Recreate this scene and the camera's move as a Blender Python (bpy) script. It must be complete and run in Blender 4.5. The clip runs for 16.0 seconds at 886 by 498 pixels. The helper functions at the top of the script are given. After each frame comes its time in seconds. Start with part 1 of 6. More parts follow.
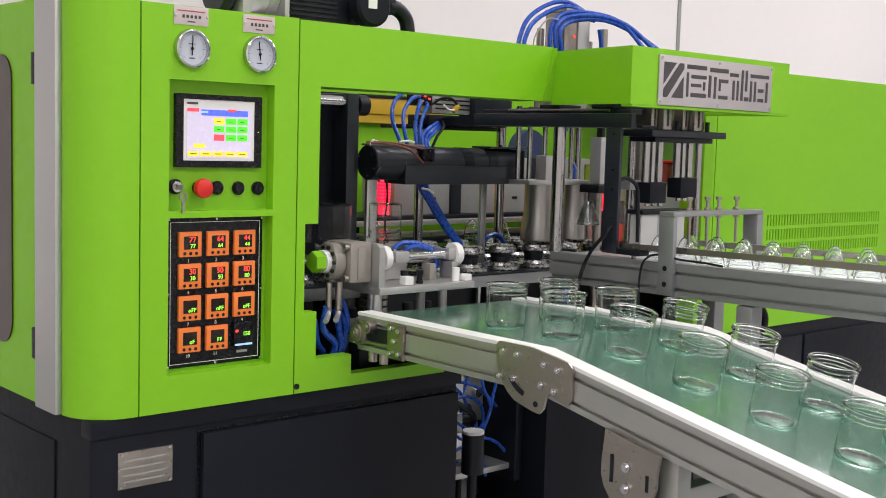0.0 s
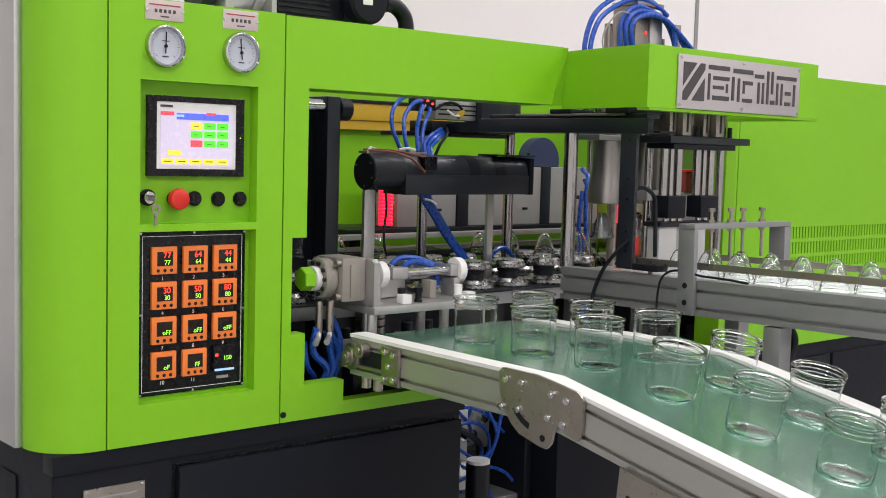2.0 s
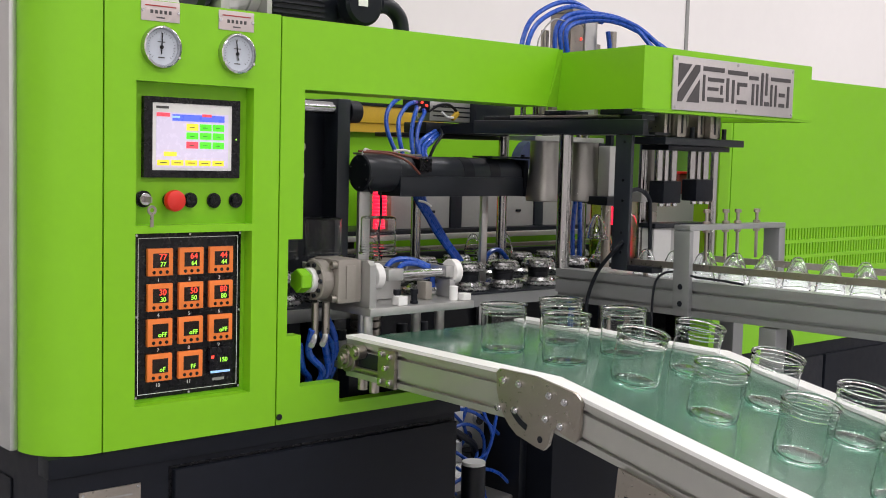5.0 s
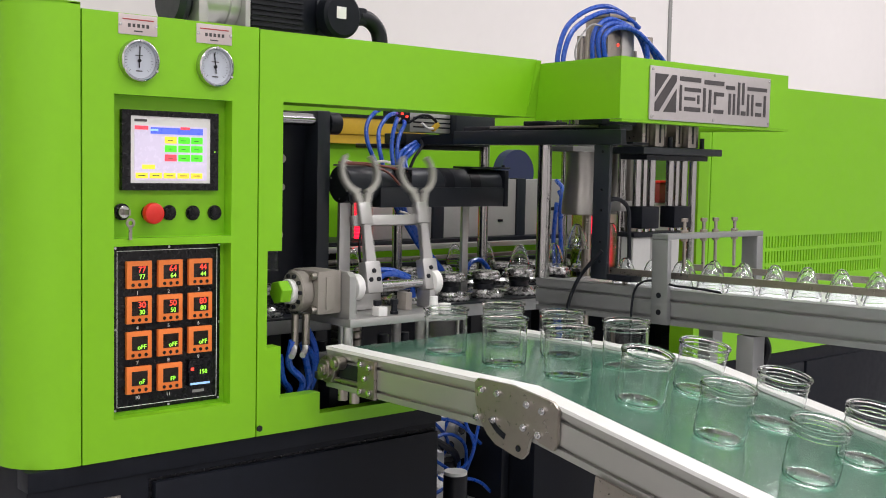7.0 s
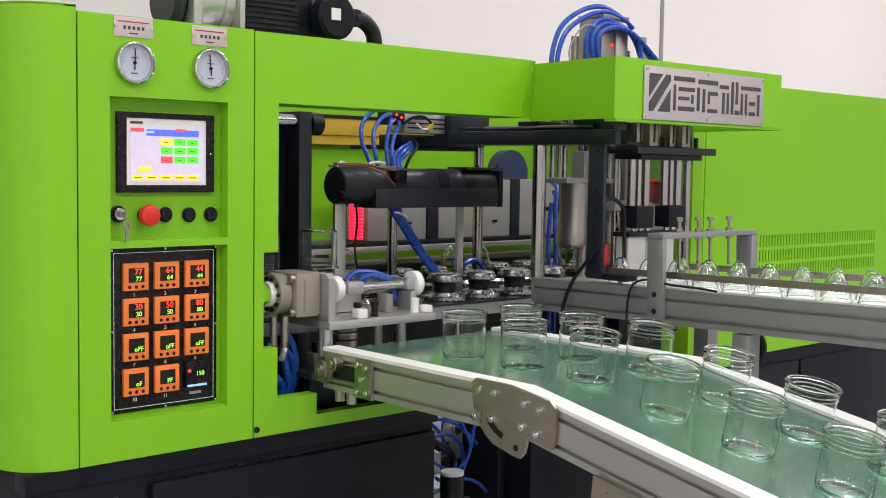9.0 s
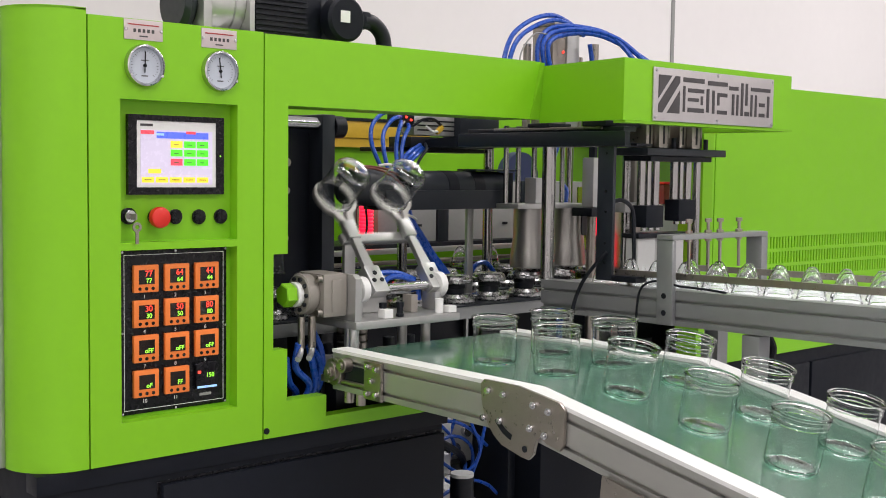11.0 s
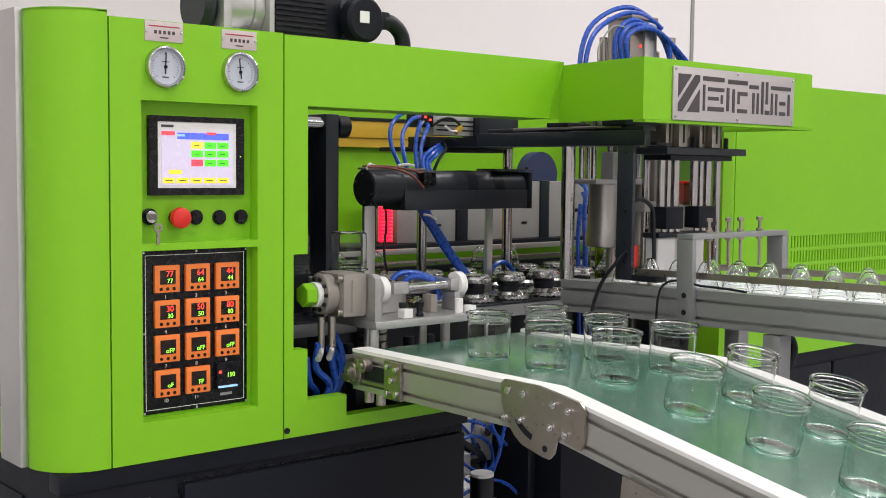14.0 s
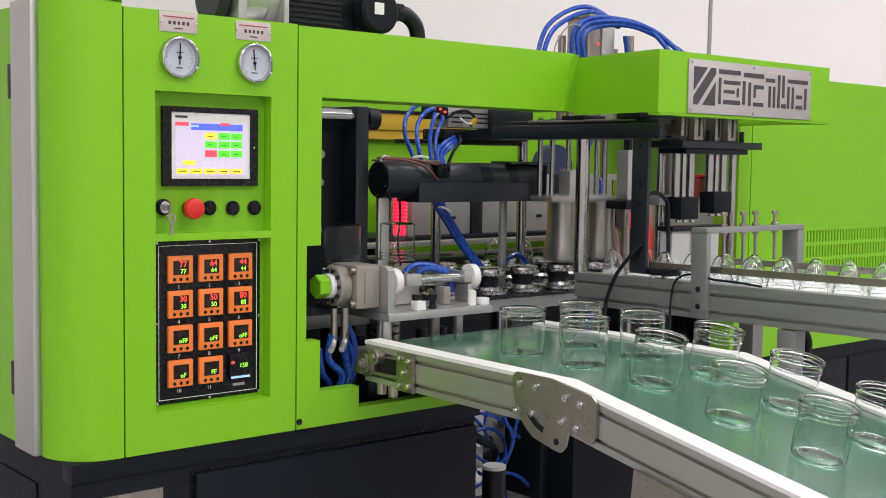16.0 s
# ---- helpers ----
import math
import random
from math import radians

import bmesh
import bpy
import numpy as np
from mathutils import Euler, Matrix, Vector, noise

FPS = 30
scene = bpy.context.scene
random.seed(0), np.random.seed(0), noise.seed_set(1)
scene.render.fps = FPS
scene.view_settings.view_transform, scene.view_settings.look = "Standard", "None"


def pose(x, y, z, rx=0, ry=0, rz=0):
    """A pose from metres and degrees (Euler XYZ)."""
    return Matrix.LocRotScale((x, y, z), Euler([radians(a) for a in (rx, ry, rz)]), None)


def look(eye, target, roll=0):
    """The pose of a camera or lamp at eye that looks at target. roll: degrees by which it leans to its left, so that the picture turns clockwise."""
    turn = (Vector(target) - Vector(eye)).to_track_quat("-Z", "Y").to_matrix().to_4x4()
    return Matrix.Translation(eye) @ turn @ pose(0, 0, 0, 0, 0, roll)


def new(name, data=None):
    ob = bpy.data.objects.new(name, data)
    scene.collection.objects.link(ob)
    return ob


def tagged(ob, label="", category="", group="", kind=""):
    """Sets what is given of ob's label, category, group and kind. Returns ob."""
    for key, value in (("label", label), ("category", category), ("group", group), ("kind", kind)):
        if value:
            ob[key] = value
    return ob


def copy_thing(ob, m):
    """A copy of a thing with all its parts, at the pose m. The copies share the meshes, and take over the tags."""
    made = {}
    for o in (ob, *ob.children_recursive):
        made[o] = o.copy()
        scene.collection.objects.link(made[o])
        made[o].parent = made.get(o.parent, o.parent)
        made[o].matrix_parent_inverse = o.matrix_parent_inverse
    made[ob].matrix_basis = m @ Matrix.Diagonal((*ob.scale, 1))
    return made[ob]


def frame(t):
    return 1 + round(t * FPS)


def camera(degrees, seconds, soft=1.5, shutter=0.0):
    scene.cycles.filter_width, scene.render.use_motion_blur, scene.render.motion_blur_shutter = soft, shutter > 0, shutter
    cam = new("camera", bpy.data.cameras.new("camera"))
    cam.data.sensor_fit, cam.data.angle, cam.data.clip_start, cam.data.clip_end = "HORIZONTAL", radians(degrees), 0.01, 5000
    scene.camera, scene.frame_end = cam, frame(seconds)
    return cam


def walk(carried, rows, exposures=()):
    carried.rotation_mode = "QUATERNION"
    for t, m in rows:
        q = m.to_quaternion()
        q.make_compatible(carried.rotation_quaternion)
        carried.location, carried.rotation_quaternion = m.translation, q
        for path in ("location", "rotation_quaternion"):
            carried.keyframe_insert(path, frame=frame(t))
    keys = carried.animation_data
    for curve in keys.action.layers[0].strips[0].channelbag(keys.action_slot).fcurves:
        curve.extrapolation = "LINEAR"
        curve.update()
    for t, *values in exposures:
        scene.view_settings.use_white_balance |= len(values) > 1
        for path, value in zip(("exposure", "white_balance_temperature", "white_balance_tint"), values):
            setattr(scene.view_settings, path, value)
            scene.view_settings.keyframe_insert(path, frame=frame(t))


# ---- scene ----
cam = camera(41.7, 16.0, soft=0.95, shutter=0.3)
PATH = [
    (0, (-1.001, -1.952, 1.477), (0.327, -0.468, 1.292), 1.7),
    (0.5, (-0.886, -1.858, 1.468), (0.427, -0.36, 1.288), 1.6),
    (1, (-0.849, -1.83, 1.468), (0.461, -0.329, 1.293), 1.6),
    (1.5, (-0.844, -1.825, 1.468), (0.465, -0.323, 1.299), 1.6),
    (2, (-0.845, -1.824, 1.469), (0.463, -0.32, 1.302), 1.6),
    (2.5, (-0.847, -1.823, 1.468), (0.46, -0.318, 1.303), 1.6),
    (3, (-0.847, -1.818, 1.464), (0.459, -0.312, 1.298), 1.6),
    (3.5, (-0.853, -1.811, 1.465), (0.454, -0.307, 1.297), 1.7),
    (4, (-0.852, -1.808, 1.464), (0.459, -0.307, 1.296), 1.7),
    (6.5, (-0.854, -1.831, 1.47), (0.481, -0.349, 1.323), 1.3),
    (7, (-0.848, -1.833, 1.468), (0.49, -0.354, 1.324), 1.2),
    (7.5, (-0.849, -1.833, 1.47), (0.495, -0.359, 1.325), 1.1),
    (8, (-0.849, -1.834, 1.465), (0.498, -0.362, 1.324), 1.0),
    (8.5, (-0.852, -1.832, 1.465), (0.497, -0.362, 1.324), 1.0),
    (9, (-0.855, -1.832, 1.467), (0.492, -0.361, 1.325), 0.9),
    (11.5, (-0.854, -1.838, 1.465), (0.478, -0.352, 1.328), 0.8),
    (12, (-0.856, -1.833, 1.467), (0.476, -0.348, 1.329), 0.8),
    (12.5, (-0.856, -1.836, 1.466), (0.471, -0.346, 1.328), 0.8),
    (13, (-0.855, -1.834, 1.467), (0.468, -0.341, 1.327), 0.7),
    (13.5, (-0.856, -1.839, 1.466), (0.46, -0.339, 1.327), 0.7),
    (14, (-0.856, -1.838, 1.465), (0.452, -0.332, 1.327), 0.6),
    (14.5, (-0.854, -1.838, 1.466), (0.448, -0.326, 1.326), 0.7),
    (15, (-0.854, -1.838, 1.466), (0.442, -0.321, 1.323), 0.7),
    (15.5, (-0.85, -1.84, 1.463), (0.439, -0.318, 1.318), 0.8),
    (16, (-0.85, -1.84, 1.464), (0.437, -0.316, 1.313), 0.9),
]
walk(cam, [(t, look(eye, target, roll)) for t, eye, target, roll in PATH])

# ---- light: a closed factory hall with bright ceiling panels ----
scene.view_settings.exposure = 0.0
world = bpy.data.worlds.new("hall_air")
world.use_nodes = True
world.node_tree.nodes["Background"].inputs[0].default_value = (0.75, 0.85, 1.0, 1)
world.node_tree.nodes["Background"].inputs[1].default_value = 0.02
scene.world = world


def ceiling_lamp(x, y, w, h, power):
    data = bpy.data.lights.new("ceiling_lamp", "AREA")
    data.shape, data.size, data.size_y, data.energy = "RECTANGLE", w, h, power
    data.color = (1.0, 0.96, 0.975)
    ob = new("ceiling_lamp", data)
    ob.location = (x, y, 5.35)
    return ob


for lx, ly, power in ((-5.0, -4.8, 125), (-0.5, -4.8, 108), (4.0, -4.8, 108), (9.0, -4.2, 112), (-4.6, -0.9, 73), (0.8, -1.2, 73),
                      (5.5, 0.2, 114), (10.5, 0.8, 170)):
    ceiling_lamp(lx, ly, 2.4, 1.0, power)


# ---- materials ----
def material(name, color, rough=0.5, metal=0.0, vary=0.06, scale=18.0, bump=0.0, bump_scale=200.0, spec=0.5,
             coat=0.0, emit=0.0, spread=0.05):
    """Base colour broken up at two scales, roughness that wanders, and a fine relief."""
    m = bpy.data.materials.new(name)
    m.use_nodes = True
    nt = m.node_tree
    bsdf = nt.nodes["Principled BSDF"]
    tc = nt.nodes.new("ShaderNodeTexCoord")
    big = nt.nodes.new("ShaderNodeTexNoise")
    big.inputs["Scale"].default_value = scale * 0.25
    big.inputs["Detail"].default_value = 3
    small = nt.nodes.new("ShaderNodeTexNoise")
    small.inputs["Scale"].default_value = scale * 6
    small.inputs["Detail"].default_value = 4
    for n in (big, small):
        nt.links.new(tc.outputs["Object"], n.inputs["Vector"])
    add = nt.nodes.new("ShaderNodeMath")
    add.operation = "ADD"
    nt.links.new(big.outputs[0], add.inputs[0])
    nt.links.new(small.outputs[0], add.inputs[1])
    info = nt.nodes.new("ShaderNodeObjectInfo")
    shift = nt.nodes.new("ShaderNodeMath")
    shift.operation = "MULTIPLY_ADD"
    shift.inputs[1].default_value = spread * 4
    nt.links.new(info.outputs["Random"], shift.inputs[0])
    nt.links.new(add.outputs[0], shift.inputs[2])
    ramp = nt.nodes.new("ShaderNodeMapRange")
    ramp.inputs[1].default_value, ramp.inputs[2].default_value = 0.6, 1.4
    ramp.inputs[3].default_value, ramp.inputs[4].default_value = 1 - vary, 1 + vary
    nt.links.new(shift.outputs[0], ramp.inputs[0])
    mul = nt.nodes.new("ShaderNodeVectorMath")
    mul.operation = "SCALE"
    mul.inputs[0].default_value = color
    nt.links.new(ramp.outputs[0], mul.inputs["Scale"])
    nt.links.new(mul.outputs[0], bsdf.inputs["Base Color"])
    rr = nt.nodes.new("ShaderNodeMapRange")
    rr.inputs[1].default_value, rr.inputs[2].default_value = 0.3, 0.7
    rr.inputs[3].default_value, rr.inputs[4].default_value = max(rough - 0.07, 0.02), min(rough + 0.07, 1)
    nt.links.new(small.outputs[0], rr.inputs[0])
    nt.links.new(rr.outputs[0], bsdf.inputs["Roughness"])
    bsdf.inputs["Metallic"].default_value = metal
    bsdf.inputs["Specular IOR Level"].default_value = spec
    bsdf.inputs["Coat Weight"].default_value = coat
    bsdf.inputs["Coat Roughness"].default_value = 0.15
    if emit:
        bsdf.inputs["Emission Color"].default_value = (*color, 1)
        bsdf.inputs["Emission Strength"].default_value = emit
    if bump:
        fine = nt.nodes.new("ShaderNodeTexNoise")
        fine.inputs["Scale"].default_value = bump_scale
        fine.inputs["Detail"].default_value = 3
        nt.links.new(tc.outputs["Object"], fine.inputs["Vector"])
        b = nt.nodes.new("ShaderNodeBump")
        b.inputs["Strength"].default_value = bump
        b.inputs["Distance"].default_value = 0.001
        nt.links.new(fine.outputs[0], b.inputs["Height"])
        nt.links.new(b.outputs[0], bsdf.inputs["Normal"])
    return m


def clear(name, tint=(1, 1, 1), rough=0.02, ior=1.35):
    m = bpy.data.materials.new(name)
    m.use_nodes = True
    b = m.node_tree.nodes["Principled BSDF"]
    b.inputs["Base Color"].default_value = (*tint, 1)
    b.inputs["Roughness"].default_value = rough
    b.inputs["Transmission Weight"].default_value = 1.0
    b.inputs["IOR"].default_value = ior
    return m


GREEN = material("green_powder_coat", (0.212, 0.53, 0.012), 0.42, vary=0.03, scale=6, bump=0.12, bump_scale=600, spec=0.35)
# Darker copy of GREEN: shade painted into recess back, undersides, lips and gusset.
GREEN_DARK = material("green_powder_coat_shaded", (0.19, 0.46, 0.012), 0.5, vary=0.06, scale=8, bump=0.12, bump_scale=600, spec=0.3)
CHARCOAL = material("charcoal_powder_coat", (0.0072, 0.0088, 0.0135), 0.46, vary=0.22, scale=8, bump=0.15, bump_scale=500, spec=0.17)
BLACK = material("black_oxide_steel", (0.006, 0.0075, 0.012), 0.42, vary=0.15, scale=20, spec=0.3)
BLACK_SATIN = material("black_anodised_aluminium", (0.015, 0.019, 0.026), 0.36, vary=0.12, scale=14, spec=0.45)
BLACK_PLASTIC = material("black_plastic", (0.006, 0.006, 0.008), 0.28, vary=0.1, spec=0.25)
ALU = material("anodised_aluminium", (0.5, 0.5, 0.49), 0.36, metal=0.75, vary=0.06, scale=12, bump=0.06)
ALU_RAIL = material("satin_aluminium_profile", (0.42, 0.42, 0.395), 0.42, metal=0.7, vary=0.05, scale=9, bump=0.05)
FEED_ALU = material("grey_aluminium_profile", (0.3, 0.31, 0.31), 0.42, metal=0.6, vary=0.06, scale=9, bump=0.05)
SLIDE = material("pale_slide_plate", (0.68, 0.69, 0.69), 0.25, metal=0.1, vary=0.2, scale=60)
CUP = material("satin_turned_steel", (0.36, 0.35, 0.33), 0.36, metal=0.95, vary=0.06, scale=10)
SPINDLE_STEEL = material("turned_steel", (0.42, 0.42, 0.42), 0.27, metal=1.0, vary=0.08)
STEEL = material("brushed_stainless_steel", (0.34, 0.31, 0.275), 0.33, metal=0.95, vary=0.08, scale=20, bump=0.03)
ROD = material("ground_steel_rod", (0.36, 0.355, 0.35), 0.17, metal=1.0, vary=0.06, spec=0.5)
CHROME = material("polished_steel", (0.55, 0.55, 0.56), 0.2, metal=1.0, vary=0.05)
PAD = material("off_white_nylon", (0.5, 0.5, 0.49), 0.45, vary=0.05)
GREY_PAINT = material("grey_painted_steel", (0.3, 0.3, 0.29), 0.5, vary=0.06)
SILVER_SIGN = material("brushed_sign_plate", (0.55, 0.52, 0.52), 0.42, metal=0.6, vary=0.08, scale=25, bump=0.1)
SIGN_INK = material("dark_sign_ink", (0.055, 0.05, 0.052), 0.5)
CLAW = material("dull_cast_aluminium", (0.42, 0.41, 0.38), 0.5, metal=0.4, vary=0.08)
GEAR = material("beige_grey_casting", (0.27, 0.25, 0.22), 0.45, metal=0.2, vary=0.06, bump=0.1)
WHITE = material("white_plastic", (0.78, 0.78, 0.76), 0.4, vary=0.03)
WHITE_RAIL = material("white_guide_strip", (0.78, 0.78, 0.76), 0.45, vary=0.04)
WALL = material("white_wall_panel", (0.86, 0.83, 0.82), 0.7, vary=0.015, scale=2)
FLOOR = material("grey_epoxy_floor", (0.42, 0.43, 0.43), 0.35, vary=0.08, scale=3)
BELT = material("green_conveyor_belt", (0.045, 0.14, 0.09), 0.2, vary=0.12, scale=7, spec=0.7, coat=0.7)
BLUE = material("blue_air_hose", (0.012, 0.075, 0.42), 0.3, vary=0.12)
RED = material("red_button_plastic", (0.62, 0.02, 0.012), 0.35, vary=0.04)
ORANGE = material("orange_controller_plastic", (0.85, 0.21, 0.035), 0.45, vary=0.04)
YELLOW = material("yellow_painted_beam", (0.52, 0.33, 0.02), 0.5, vary=0.08)
COPPER = material("brown_wire", (0.22, 0.06, 0.04), 0.5)
NAVY = material("navy_plastic_cover", (0.03, 0.04, 0.10), 0.5)
DISPLAY = material("dark_display_window", (0.012, 0.006, 0.005), 0.2)
GLOW_RED = material("red_led_segments", (1.0, 0.05, 0.03), 0.5, emit=1.6)
GLOW_GREEN = material("green_led_segments", (0.35, 1.0, 0.06), 0.5, emit=1.2)
HEAT = material("red_infrared_tube", (1.0, 0.012, 0.045), 0.5, emit=1.6)
SCREEN = material("lit_touch_screen", (0.62, 0.56, 0.72), 0.25, emit=0.35, vary=0.02)
SCR_BLUE = material("screen_blue", (0.10, 0.16, 0.85), 0.3, emit=0.4)
SCR_CYAN = material("screen_pale_blue", (0.35, 0.6, 0.95), 0.3, emit=0.4)
SCR_GREEN = material("screen_green", (0.10, 0.85, 0.03), 0.3, emit=0.4)
SCR_YELLOW = material("screen_yellow", (0.95, 0.75, 0.05), 0.3, emit=0.4)
SCR_RED = material("screen_red", (0.9, 0.08, 0.12), 0.3, emit=0.4)
SCR_INK = material("screen_ink", (0.05, 0.12, 0.05), 0.4)
TAG = material("printed_tag_plate", (0.55, 0.48, 0.47), 0.4, metal=0.3)
TAG_RED = material("tag_red_print", (0.35, 0.03, 0.03), 0.5)
DIAL = material("gauge_dial", (0.48, 0.52, 0.58), 0.4, vary=0.03)
JAR = clear("clear_plastic_jar", (0.99, 1.0, 0.995), 0.03, 1.27)
PREFORM = clear("clear_preform_plastic", (0.95, 0.97, 0.97), 0.05, 1.45)
GLASS = clear("gauge_glass", (1, 1, 1), 0.01, 1.3)
TINT = clear("yellow_green_plastic", (0.75, 0.95, 0.12), 0.15, 1.2)
RED_SMOKE = material("red_smoked_window", (0.2, 0.05, 0.045), 0.2, vary=0.2)
SMOKE = material("dark_smoked_window", (0.03, 0.015, 0.01), 0.12, vary=0.2, spec=0.6)


# ---- building helpers ----
def put_box(bm, x0, x1, y0, y1, z0, z1, bevel=0.0):
    r = bmesh.ops.create_cube(bm, size=1)
    vs = r["verts"]
    bmesh.ops.scale(bm, vec=(abs(x1 - x0), abs(y1 - y0), abs(z1 - z0)), verts=vs)
    bmesh.ops.translate(bm, vec=((x0 + x1) / 2, (y0 + y1) / 2, (z0 + z1) / 2), verts=vs)
    if bevel:
        es = list({e for v in vs for e in v.link_edges})
        bmesh.ops.bevel(bm, geom=es, offset=bevel, segments=2, affect="EDGES", profile=0.6)
    return bm


def box(x0, x1, y0, y1, z0, z1, bevel=0.0):
    return put_box(bmesh.new(), x0, x1, y0, y1, z0, z1, bevel)


AXES = {"x": Matrix.Rotation(radians(90), 4, "Y"), "y": Matrix.Rotation(radians(-90), 4, "X"), "z": Matrix.Identity(4)}


def put_lathe(bm, profile, m=Matrix.Identity(4), seg=28, closed=True):
    """Turn (radius, height) pairs round the local z axis; ends on the axis are closed to a point."""
    rings = []
    for r, z in profile:
        if r < 1e-6:
            rings.append([bm.verts.new(m @ Vector((0, 0, z)))])
        else:
            rings.append([bm.verts.new(m @ Vector((r * math.cos(2 * math.pi * k / seg), r * math.sin(2 * math.pi * k / seg), z)))
                          for k in range(seg)])
    for a, b in zip(rings, rings[1:]):
        for k in range(seg):
            j = (k + 1) % seg
            quad = [a[k % len(a)], a[j % len(a)], b[j % len(b)], b[k % len(b)]]
            loop = []
            for v in quad:
                if v not in loop:
                    loop.append(v)
            if len(loop) > 2:
                f = bm.faces.new(loop)
                f.smooth = True
    return bm


def put_cyl(bm, x, y, z, axis, r, length, seg=20, chamfer=0.0):
    """A turned bar that starts at (x, y, z) and runs along +axis."""
    c = chamfer or min(r, length) * 0.06
    m = Matrix.Translation((x, y, z)) @ AXES[axis]
    return put_lathe(bm, [(0, 0), (r - c, 0), (r, c), (r, length - c), (r - c, length), (0, length)], m, seg)


def cyl(x, y, z, axis, r, length, seg=20, chamfer=0.0):
    return put_cyl(bmesh.new(), x, y, z, axis, r, length, seg, chamfer)


def spline(points, steps=8):
    pts = [Vector(p) for p in points]
    ext = [2 * pts[0] - pts[1]] + pts + [2 * pts[-1] - pts[-2]]
    out = []
    for a, b, c, d in zip(ext, ext[1:], ext[2:], ext[3:]):
        for k in range(steps):
            t = k / steps
            out.append(0.5 * (2 * b + (c - a) * t + (2 * a - 5 * b + 4 * c - d) * t * t + (3 * b - a - 3 * c + d) * t ** 3))
    out.append(pts[-1])
    return out


def put_tube(bm, points, r, seg=8, steps=8):
    """A hose or wire along a smooth line through the points."""
    path = spline(points, steps) if steps > 1 else [Vector(p) for p in points]
    up = Vector((0.13, 0.31, 0.94))
    rings = []
    for k, p in enumerate(path):
        d = (path[min(k + 1, len(path) - 1)] - path[max(k - 1, 0)]).normalized()
        s = d.cross(up)
        if s.length < 1e-3:
            s = d.cross(Vector((1, 0, 0)))
        s.normalize()
        up = s.cross(d).normalized()
        rings.append([bm.verts.new(p + r * (math.cos(2 * math.pi * j / seg) * s + math.sin(2 * math.pi * j / seg) * up)) for j in range(seg)])
    for a, b in zip(rings, rings[1:]):
        for j in range(seg):
            f = bm.faces.new((a[j], a[(j + 1) % seg], b[(j + 1) % seg], b[j]))
            f.smooth = True
    bm.faces.new(rings[0][::-1])
    bm.faces.new(rings[-1])
    return bm


def tube(points, r, seg=8, steps=8):
    return put_tube(bmesh.new(), points, r, seg, steps)


def put_prism(bm, outline, axis, a0, a1):
    """A flat outline of (u, v) pairs given thickness from a0 to a1 along the axis. x: (y, z), y: (x, z), z: (x, y)."""
    def at(u, v, a):
        return {"x": (a, u, v), "y": (u, a, v), "z": (u, v, a)}[axis]
    lo = [bm.verts.new(at(u, v, a0)) for u, v in outline]
    hi = [bm.verts.new(at(u, v, a1)) for u, v in outline]
    bm.faces.new(lo[::-1])
    bm.faces.new(hi)
    n = len(outline)
    for k in range(n):
        bm.faces.new((lo[k], lo[(k + 1) % n], hi[(k + 1) % n], hi[k]))
    return bm


def prism(outline, axis, a0, a1):
    return put_prism(bmesh.new(), outline, axis, a0, a1)


def sheet_with_holes(xs, zs, solid, y0, y1):
    """A plate in the x-z plane on a grid of lines; solid(x, z) says where there is metal."""
    bm = bmesh.new()
    verts = {}

    def v(i, j, y):
        if (i, j, y) not in verts:
            verts[i, j, y] = bm.verts.new((xs[i], y, zs[j]))
        return verts[i, j, y]
    full = {(i, j) for i in range(len(xs) - 1) for j in range(len(zs) - 1)
            if solid((xs[i] + xs[i + 1]) / 2, (zs[j] + zs[j + 1]) / 2)}
    for i, j in full:
        bm.faces.new((v(i, j, y0), v(i + 1, j, y0), v(i + 1, j + 1, y0), v(i, j + 1, y0)))
        bm.faces.new((v(i, j, y1), v(i, j + 1, y1), v(i + 1, j + 1, y1), v(i + 1, j, y1)))
        for di, dj, a, b in ((-1, 0, (i, j), (i, j + 1)), (1, 0, (i + 1, j), (i + 1, j + 1)), (0, -1, (i, j), (i + 1, j)), (0, 1, (i, j + 1), (i + 1, j + 1))):
            if (i + di, j + dj) not in full:
                bm.faces.new((v(*a, y0), v(*b, y0), v(*b, y1), v(*a, y1)))
    return bm


def mesh_of(name, bm, mat, weld=False):
    if weld:
        bmesh.ops.remove_doubles(bm, verts=bm.verts, dist=1e-6)
    bmesh.ops.recalc_face_normals(bm, faces=bm.faces)
    me = bpy.data.meshes.new(name)
    bm.to_mesh(me)
    bm.free()
    me.set_sharp_from_angle(angle=radians(32))
    me.materials.append(mat)
    return me


def part(name, bm, mat, parent, label=""):
    ob = new(name, mesh_of(name, bm, mat))
    ob.parent = parent
    return tagged(ob, label)


def shared(name, me, parent, m=Matrix.Identity(4)):
    ob = new(name, me)
    ob.parent = parent
    ob.matrix_basis = m
    return ob


def thing(name, label, category, group="", kind="", at=(0, 0, 0)):
    ob = new(name)
    ob.location = at
    ob.empty_display_size = 0.02
    return tagged(ob, label, category, group, kind)


def setting(name, bm, mat, label, category):
    return tagged(new(name, mesh_of(name, bm, mat)), label, category, "", "structure")


